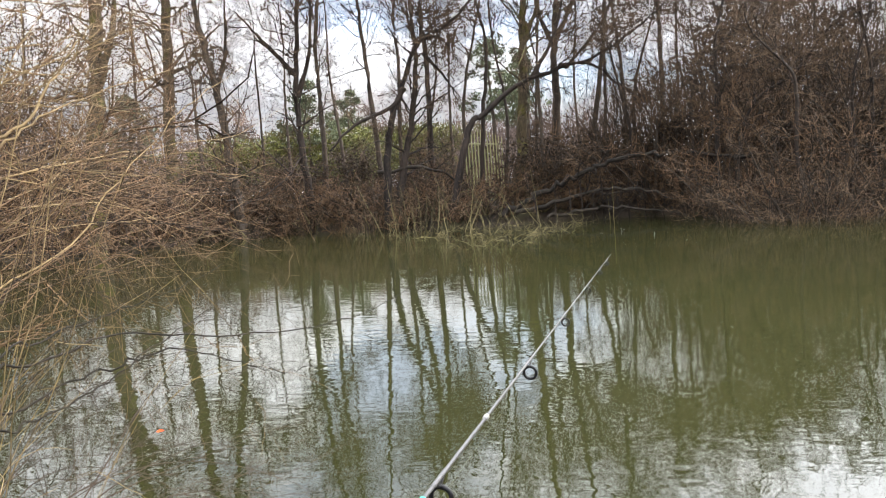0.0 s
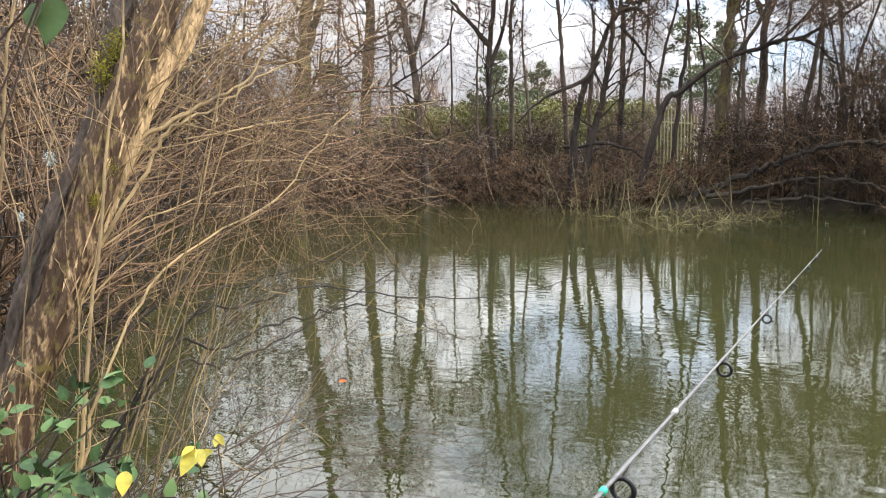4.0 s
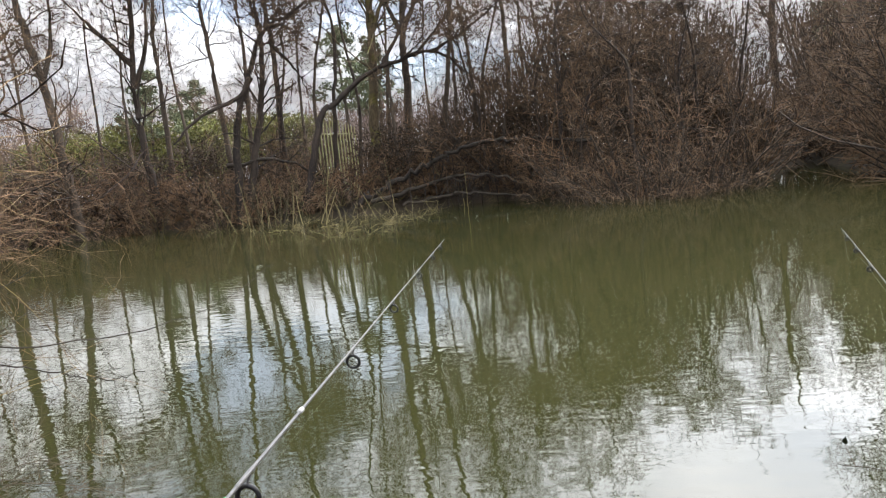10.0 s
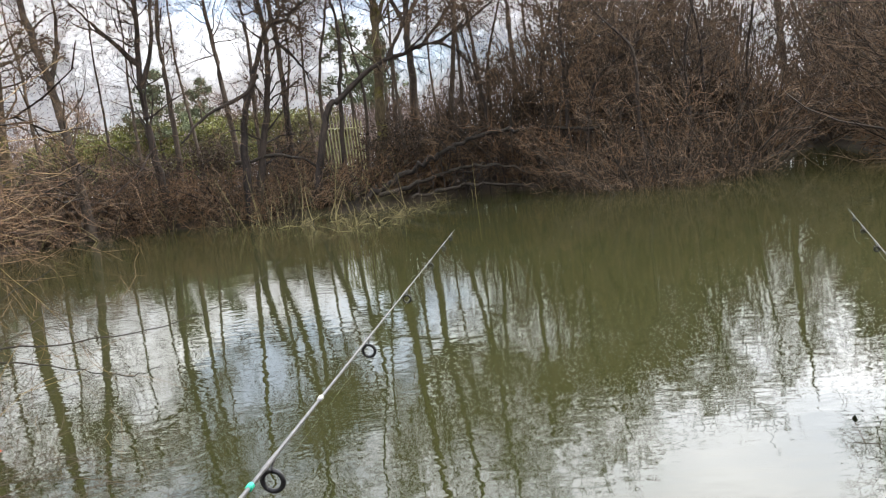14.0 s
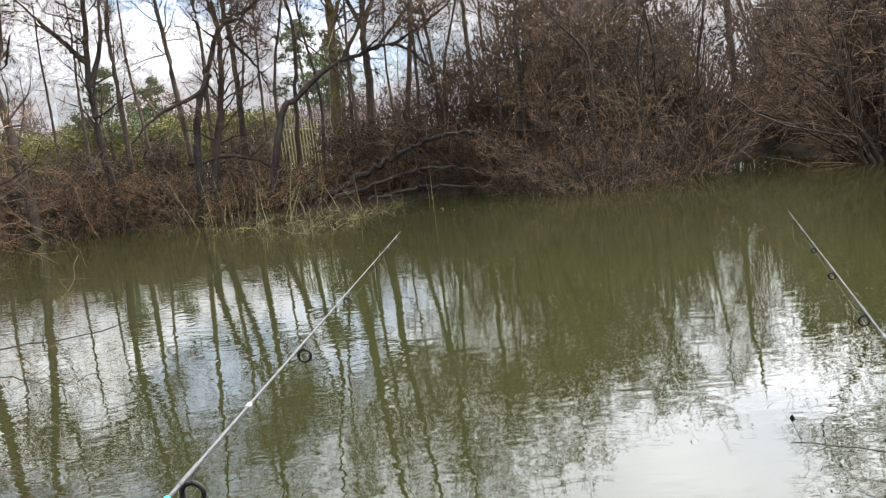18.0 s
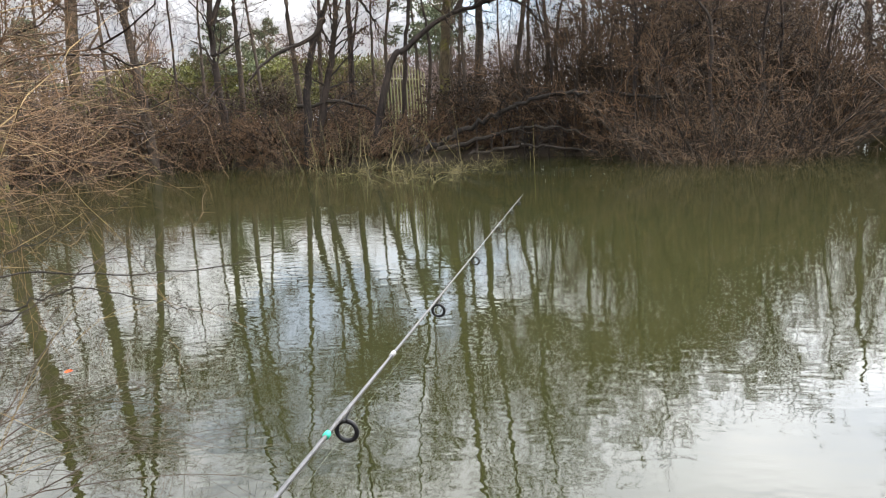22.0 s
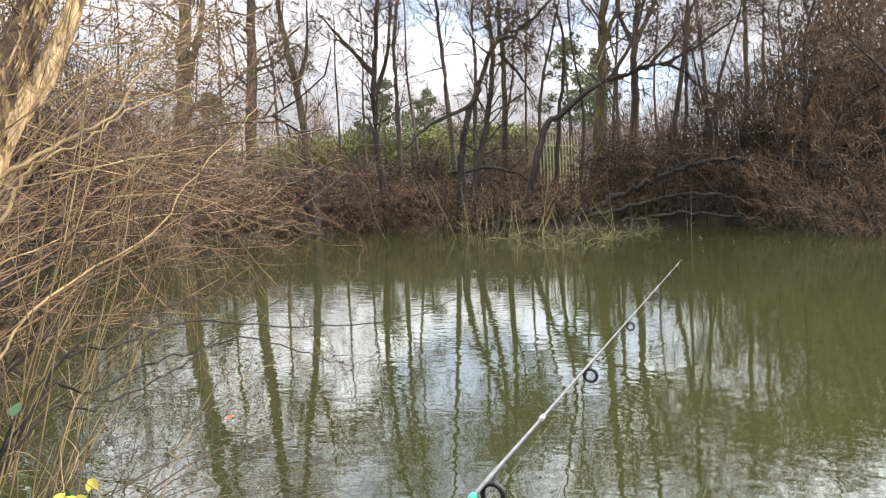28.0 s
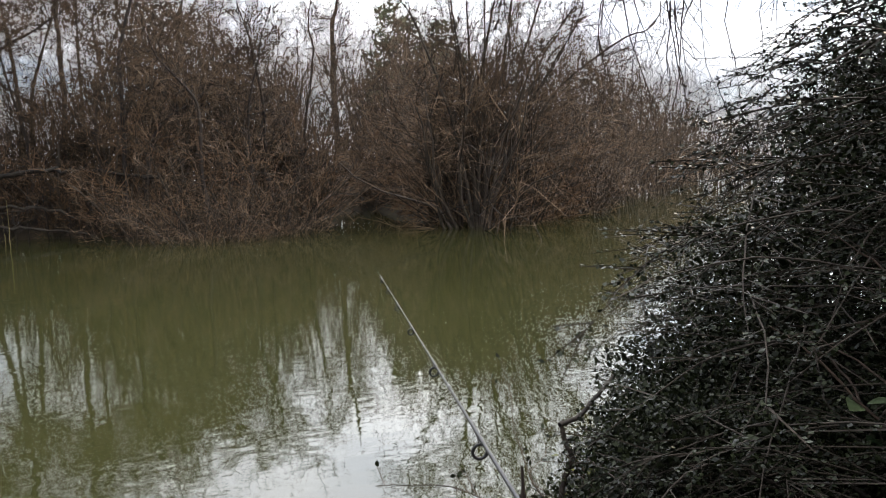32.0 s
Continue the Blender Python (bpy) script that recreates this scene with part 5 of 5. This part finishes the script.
# ---- near bank: the dark evergreen bush ----
def bush_edge(rise):
    """Bearing of the bush's edge over the water, by the slope of the sight line from the path."""
    return np.interp(rise, [-0.5, -0.42, -0.31, -0.21, -0.14, -0.09, -0.05, -0.02, 0.02, 0.09, 0.145, 0.22], [-39.5, -42.5, -45, -43.5, -45, -45, -50.5, -51, -50.5, -53, -56.5, -58])


def dark_bush(label, sprays, near, far, low, high, top, inner, depth):
    """An evergreen bush of flat, drooping sprays with small glossy leaves round a dense dark inside."""
    base = Vector((2.7, 1.4, 0.3))
    root = thing("evergreen_bush", base, label, "bush")

    def inside(count, depth_lo, depth_hi):
        d = rng.uniform(near, far, count)
        z = rng.uniform(low, high, count)
        rise = (z - EYE) / d
        az = bush_edge(rise) - depth_lo - (depth_hi - depth_lo) * rng.uniform(0, 1, count) ** 1.3
        p = np.stack([-np.sin(np.radians(az)) * d, np.cos(np.radians(az)) * d, z], 1)
        return p[rise < top + rng.normal(0, 0.02, count)]

    stems = inside(45, 10, 38)
    foot = np.stack([2.7 + 0.3 * (stems[:, 0] - 2.7), 1.1 + 0.3 * (stems[:, 1] - 1.1), np.full(len(stems), 0.3)], 1)
    mid = foot * 0.5 + stems * 0.5 + np.array([0, 0, 0.2])
    line = np.stack([foot, foot * 0.7 + mid * 0.3, mid, mid * 0.4 + stems * 0.6, stems], 1)
    s = Soup()
    s.tubes(shifted(line, base), np.broadcast_to(np.linspace(0.011, 0.004, 5), line.shape[:2]), 6)
    part("stemwork", s.mesh("stemwork", BARK_BLACK), root, kind="stuff")
    st = inside(sprays, 1.5, 42)
    heading = np.radians(rng.normal(-40, 48, len(st)))
    wy = np.stack([np.sin(heading), np.cos(heading), rng.normal(0.10, 0.22, len(st))], 1)
    p0, r0 = grow(st, wy, rng.uniform(0.25, 0.75, len(st)), 0.0026, 0.0011, 9, 0.07, -0.07)
    tip = p0[:, -1]
    ok = np.degrees(np.arctan2(-tip[:, 0], tip[:, 1])) < bush_edge((tip[:, 2] - EYE) / np.hypot(tip[:, 0], tip[:, 1])) + rng.normal(0.6, 1.1, len(tip))
    p0, r0 = p0[ok], r0[ok]
    tw, leaf = Soup(), Soup()
    tw.tubes(shifted(p0, base), r0, 4)
    sb, wb, rr, tt = sprout(p0, r0, 10, 0.1, 1.0, 0.85)
    wb[:, 2] *= 0.3
    p1, r1 = grow(sb, wb, rng.uniform(0.05, 0.22, len(sb)) * (1.15 - 0.6 * tt), 0.0013, 0.0007, 3, 0.09, -0.05)
    tw.slivers(shifted(p1[:, ::2], base), r1[:, ::2])
    part("twigwork", tw.mesh("twigwork", BARK_BLACK), root, kind="stuff")
    for pts, rad, m in ((p0, r0, 24), (p1, r1, 12)):
        sb, wb, rr, tt = sprout(pts, rad, m, 0.05, 1.0, 0.95)
        wb[:, 2] *= 0.5
        L = 0.0105 * rng.uniform(0.6, 1.5, len(sb))
        leaf.chips(shifted(sb, base), wb, rng.normal(0, 0.45, sb.shape) + np.array([0, 0, 1.0]), L, L * 0.62)
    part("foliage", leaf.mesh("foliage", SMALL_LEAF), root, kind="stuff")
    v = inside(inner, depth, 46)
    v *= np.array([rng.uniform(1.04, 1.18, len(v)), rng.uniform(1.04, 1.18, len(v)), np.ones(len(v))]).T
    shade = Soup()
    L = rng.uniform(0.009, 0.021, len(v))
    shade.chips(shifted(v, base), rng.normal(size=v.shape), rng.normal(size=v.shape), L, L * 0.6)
    # larger leaves farther in close bright gaps, standing in for deep shade
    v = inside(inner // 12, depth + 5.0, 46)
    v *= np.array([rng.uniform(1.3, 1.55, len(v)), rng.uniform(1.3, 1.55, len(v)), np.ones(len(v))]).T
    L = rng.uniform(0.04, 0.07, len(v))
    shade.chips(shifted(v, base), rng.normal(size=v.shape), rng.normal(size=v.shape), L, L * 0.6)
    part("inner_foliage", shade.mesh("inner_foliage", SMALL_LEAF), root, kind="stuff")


def climber(at_, count, size):
    bramble("bramble_spray", "large-leaved bramble spray on the dark bush", at_, count, IVY, size * 0.7, 0.12, 5)


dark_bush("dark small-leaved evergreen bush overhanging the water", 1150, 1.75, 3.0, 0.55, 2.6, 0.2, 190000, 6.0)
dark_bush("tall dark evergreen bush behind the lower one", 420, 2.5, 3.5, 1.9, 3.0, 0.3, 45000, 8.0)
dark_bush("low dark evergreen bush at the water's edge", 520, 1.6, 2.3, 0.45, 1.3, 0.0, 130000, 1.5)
# unseen thickets beside and behind the path, added to shade the bush
for at_, r, n_blob in (((4.8, -0.4), 1.5, 9), ((4.0, 0.5), 1.2, 8), ((2.6, -2.0), 1.2, 9), ((3.4, -2.6), 1.4, 8), ((0.4, -3.8), 1.4, 8), ((-2.8, -2.9), 1.2, 8), ((5.9, 1.2), 1.5, 9)):
    foot = Vector((*at_, float(ground_height(np.array([at_]))[0])))
    leafy("evergreen_thicket", "unseen dark evergreen thicket added on the near bank to shade the bush", "bush", foot, [(rng.uniform(-0.7, 0.7), rng.uniform(-0.7, 0.7), rng.uniform(0.4, 5.2), r * rng.uniform(0.5, 0.75)) for _ in range(n_blob + 5)], 12000, 0.075, SMALL_LEAF)
for at_, count, size in (((1.60, 0.80, 1.30), 9, 0.07), ((1.62, 0.80, 1.10), 9, 0.065), ((1.66, 0.82, 1.48), 7, 0.06)):
    climber(at_, count, size)


bramble("leafy_twig", "few small yellow-green leaves beside the bent branch", (1.37, 1.45, 1.0), 10, HEDGE, 0.022, 0.07, 4)


def stick(name, label, category, line, radius, mat, bands=()):
    base = Vector(line[0])
    pts = smooth_line(line, 6)[None]
    pts[0, 1:-1] += rng.normal(0, radius * 0.12, (pts.shape[1] - 2, 3))
    root = thing(name, base, label, category)
    s = Soup()
    s.tubes(shifted(pts, base), np.linspace(radius, radius * 0.7, pts.shape[1])[None], 9)
    part("shaft", s.mesh("shaft", mat, True), root)
    for z in bands:
        c = Vector(line[-1]) - base
        s = Soup()
        s.tubes(np.array([[(c.x, c.y, z - base.z - 0.003), (c.x, c.y, z - base.z + 0.003)]]), np.full((1, 2), radius * 1.06), 12)
        part("band", s.mesh("band", WHIP_WHITE, True), root)
    return root


stick("bent_branch", "bare elbow-bent branch rising from the bank", "branch", [(1.27, 1.40, 0.25), (1.26, 1.43, 0.7), (1.26, 1.43, 0.99), (1.27, 1.43, 1.06), (1.28, 1.41, 1.12), (1.27, 1.42, 1.16), (1.265, 1.43, 1.20)], 0.0085, BARK_BLACK)
stick("bent_branch", "bare side arm of the elbow-bent branch", "branch", [(1.26, 1.43, 1.205), (1.33, 1.44, 1.21), (1.41, 1.47, 1.235), (1.53, 1.53, 1.26)], 0.007, BARK_BLACK)
stick("bank_stick", "dark stake on the bank with pale binding round it", "stake", [(1.10, 1.36, 0.2), (1.10, 1.37, 0.8), (1.10, 1.37, 1.09)], 0.012, BARK_DARK, (1.06, 1.045))
stick("bank_stick", "thin stub on top of the dark stake", "stake", [(1.10, 1.37, 1.08), (1.10, 1.37, 1.155)], 0.005, BARK_DARK)


def rod_rest():
    base = Vector((0.60, 1.04, 0.3))
    root = thing("rod_rest", base, "black forked rod rest standing at the water's edge", "rod rest")
    s = Soup()
    s.tubes(np.array([[(0, 0, -0.1), (0, 0, 0.84)]]), np.full((1, 2), 0.005), 8)
    part("pole", s.mesh("pole", BLACK, True), root)
    for x in (-0.022, 0.014):
        s = Soup()
        s.tubes(np.array([[(0, 0, 0.835), (x * 0.8, 0, 0.86), (x, 0, 0.925)]]), np.array([[0.004, 0.004, 0.0025]]), 8)
        part("prong", s.mesh("prong", BLACK, True), root)


rod_rest()


def waterside_bramble():
    """Thin trailing twigs with few small leaves at the foot of the bush."""
    base = Vector((1.35, 1.35, 0.45))
    root = thing("trailing_twigs", base, "thin dark trailing twigs with few small leaves over the water", "shrub")
    count = 34
    st = np.stack([rng.normal(0.05, 0.12, count), rng.normal(0.0, 0.1, count), rng.uniform(0.1, 0.5, count)], 1)
    heading = np.radians(rng.uniform(-80, 20, count))
    wy = np.stack([np.sin(heading), np.cos(heading), rng.uniform(0.0, 0.7, count)], 1)
    p0, r0 = grow(st, wy, rng.uniform(0.25, 0.6, count), 0.0026, 0.0011, 12, 0.13, -0.07)
    s, leaf = Soup(), Soup()
    s.tubes(p0, r0, 5)
    st, wy, rr, tt = sprout(p0, r0, 6, 0.2, 1.0, 0.8)
    p1, r1 = grow(st, wy, rng.uniform(0.04, 0.16, len(st)), 0.0014, 0.0008, 5, 0.15)
    s.tubes(p1, r1, 3)
    part("stemwork", s.mesh("stemwork", SALLOW_DARK), root, kind="stuff")
    st, wy, rr, tt = sprout(p1, r1, 2, 0.3, 1.0, 0.9)
    L = 0.016 * rng.uniform(0.5, 1.5, len(st))
    leaf.leaves(st, wy, rng.normal(size=st.shape), L, L * 0.6)
    part("foliage", leaf.mesh("foliage", SMALL_LEAF), root, kind="stuff")


waterside_bramble()


def hanging_tree():
    """A tree behind the bush; its weeping twigs come down over the water."""
    base = standing(-70, 5.6, 0.1)
    root = thing("weeping_tree", base, "bare tree behind the bush with weeping twigs", "tree")
    line = smooth_line([base, base + Vector((0, 0.1, 2.0)), base + Vector((-0.2, 0.3, 4.2)), base + Vector((-0.4, 0.5, 6.5))], 6)[None]
    s = Soup()
    s.tubes(shifted(line, base), np.linspace(0.14, 0.06, line.shape[1])[None], 10)
    part("trunk", s.mesh("trunk", BARK_DARK, True), root)
    tw = Soup()
    for end in ((2.55, 2.15, 2.75), (2.9, 2.2, 2.75), (2.3, 2.55, 2.85), (2.6, 2.5, 2.95), (2.1, 2.75, 2.95)):
        start = Vector(line[0, 12])
        limb = smooth_line([start, start.lerp(Vector(end), 0.5) + Vector((0, 0, 0.5)), Vector(end)], 6)[None]
        lr = np.linspace(0.03, 0.006, limb.shape[1])[None]
        s = Soup()
        s.tubes(shifted(limb, base), lr, 7)
        part("limb", s.mesh("limb", BARK_DARK, True), root)
        st, wy, rr, tt = sprout(limb, lr, 17, 0.5, 1.0, 0.8)
        wy[:, 2] -= 0.5
        p1, r1 = grow(st, wy, rng.uniform(0.4, 1.1, len(st)), 0.006, 0.002, 11, 0.16, -0.24)
        tw.tubes(shifted(p1, base), r1, 5)
        st, wy, rr, tt = sprout(p1, r1, 4, 0.3, 1.0, 0.6)
        p2, r2 = grow(st, wy, rng.uniform(0.1, 0.4, len(st)), 0.0028, 0.0014, 6, 0.14, -0.08)
        tw.tubes(shifted(p2, base), r2, 4)
    part("twigwork", tw.mesh("twigwork", SALLOW_DARK), root, kind="stuff")


hanging_tree()


# ---- rods ----
def rod(name, label, tip, at_ring, blank, rings, marks, line_sag, butt=0.9):
    """A spinning rod: a tapered blank from behind the angler to its tip, with guides hung under it."""
    tip, near = Vector(tip), Vector(at_ring)
    way = (tip - near).normalized()
    length = (tip - near).length + butt
    start = tip - way * length
    root = thing(name, start, label, "fishing rod", "fishing rods")
    k = 16
    line = np.array([[tuple(way * length * f) for f in np.linspace(0, 1, k)]])
    radii = np.interp(np.linspace(0, 1, k), [0, 0.3, 1], [0.0048, 0.0034, 0.0006])[None]
    s = Soup()
    s.tubes(line, radii, 12)
    part("blank", s.mesh("blank", blank, True), root)
    side = way.cross(Vector((0, 0, 1))).normalized()
    down = side.cross(way).normalized() * -1
    for dist, r in rings:
        c = way * (length - dist)
        rb = float(np.interp((length - dist) / length, [0, 0.3, 1], [0.0048, 0.0034, 0.0006]))
        drop = r + rb + 0.010
        a = np.linspace(0, 2 * np.pi, 33)
        ring = np.array([[tuple(c + down * drop + (side * math.cos(q) + down * math.sin(q)) * r) for q in a]])
        s = Soup()
        s.tubes(ring, np.full((1, 33), max(r * 0.24, 0.0024)), 8)
        guide = part("guide", s.mesh("guide", BLACK, True), root, "black ring guide")
        s = Soup()
        legs = [[tuple(c + way * o + down * rb * 0.6), tuple(c + way * o * 0.5 + down * (rb + 0.004)), tuple(c + down * (drop - r))] for o in (0.022, -0.022)]
        s.tubes(np.array(legs), np.full((2, 3), max(r * 0.14, 0.0012)), 6)
        part("foot", s.mesh("foot", BLACK, True), guide)
        s = Soup()
        s.tubes(np.array([[tuple(c - way * 0.03), tuple(c + way * 0.03)]]), np.full((1, 2), rb + 0.0006), 12)
        part("whipping", s.mesh("whipping", blank, True), guide)
    for dist, mat, w in marks:
        c = way * (length - dist)
        rb = float(np.interp((length - dist) / length, [0, 0.3, 1], [0.0048, 0.0034, 0.0006]))
        s = Soup()
        s.tubes(np.array([[tuple(c - way * w), tuple(c - way * w * 0.8), tuple(c + way * w * 0.8), tuple(c + way * w)]]), np.array([[rb, rb + 0.002, rb + 0.002, rb]]), 14)
        part("ferrule", s.mesh("ferrule", mat, True), root)
    # slack nylon line
    sag = [way * (length - a) + down * o + side * w for a, o, w in line_sag]
    ln = smooth_line(sag, 8)[None]
    s = Soup()
    s.tubes(ln, np.full(ln.shape[:2], 0.00016), 4)
    part("line", s.mesh("line", LINE, True), root, "slack nylon line")
    return root


rod("fishing_rod", "pale grey fishing rod with black guides over the water", (0.019, 2.825, 1.539), (-0.287, 1.0, 1.40), ROD_GREY,
    ((1.78, 0.0165), (1.23, 0.0135), (0.84, 0.010), (0.49, 0.0075), (0.25, 0.0055), (0.10, 0.0045)), ((1.85, WHIP_GREEN, 0.006), (1.545, WHIP_WHITE, 0.007)),
    ((0.49, 0.02, 0), (0.84, 0.03, 0), (1.23, 0.028, 0), (1.5, 0.028, 0.0), (1.78, 0.03, 0), (2.2, 0.03, 0.0)))
rod("fishing_rod", "grey fishing rod coloured dark as backlit, with black guides over the water", (1.30, 2.50, 1.48), (0.78, 1.06, 1.395), ROD_BACKLIT,
    ((1.565, 0.0125), (1.14, 0.0095), (0.80, 0.0075), (0.53, 0.006), (0.30, 0.005), (0.12, 0.004)), ((1.31, ROD_GREY, 0.007),),
    ((0.0, 0.0, 0.0), (0.08, 0.02, 0.0), (0.2, 0.05, -0.01), (0.3, 0.05, -0.01), (0.38, 0.02, 0.0), (0.7, 0.02, 0), (1.07, 0.025, 0), (1.5, 0.03, 0)))
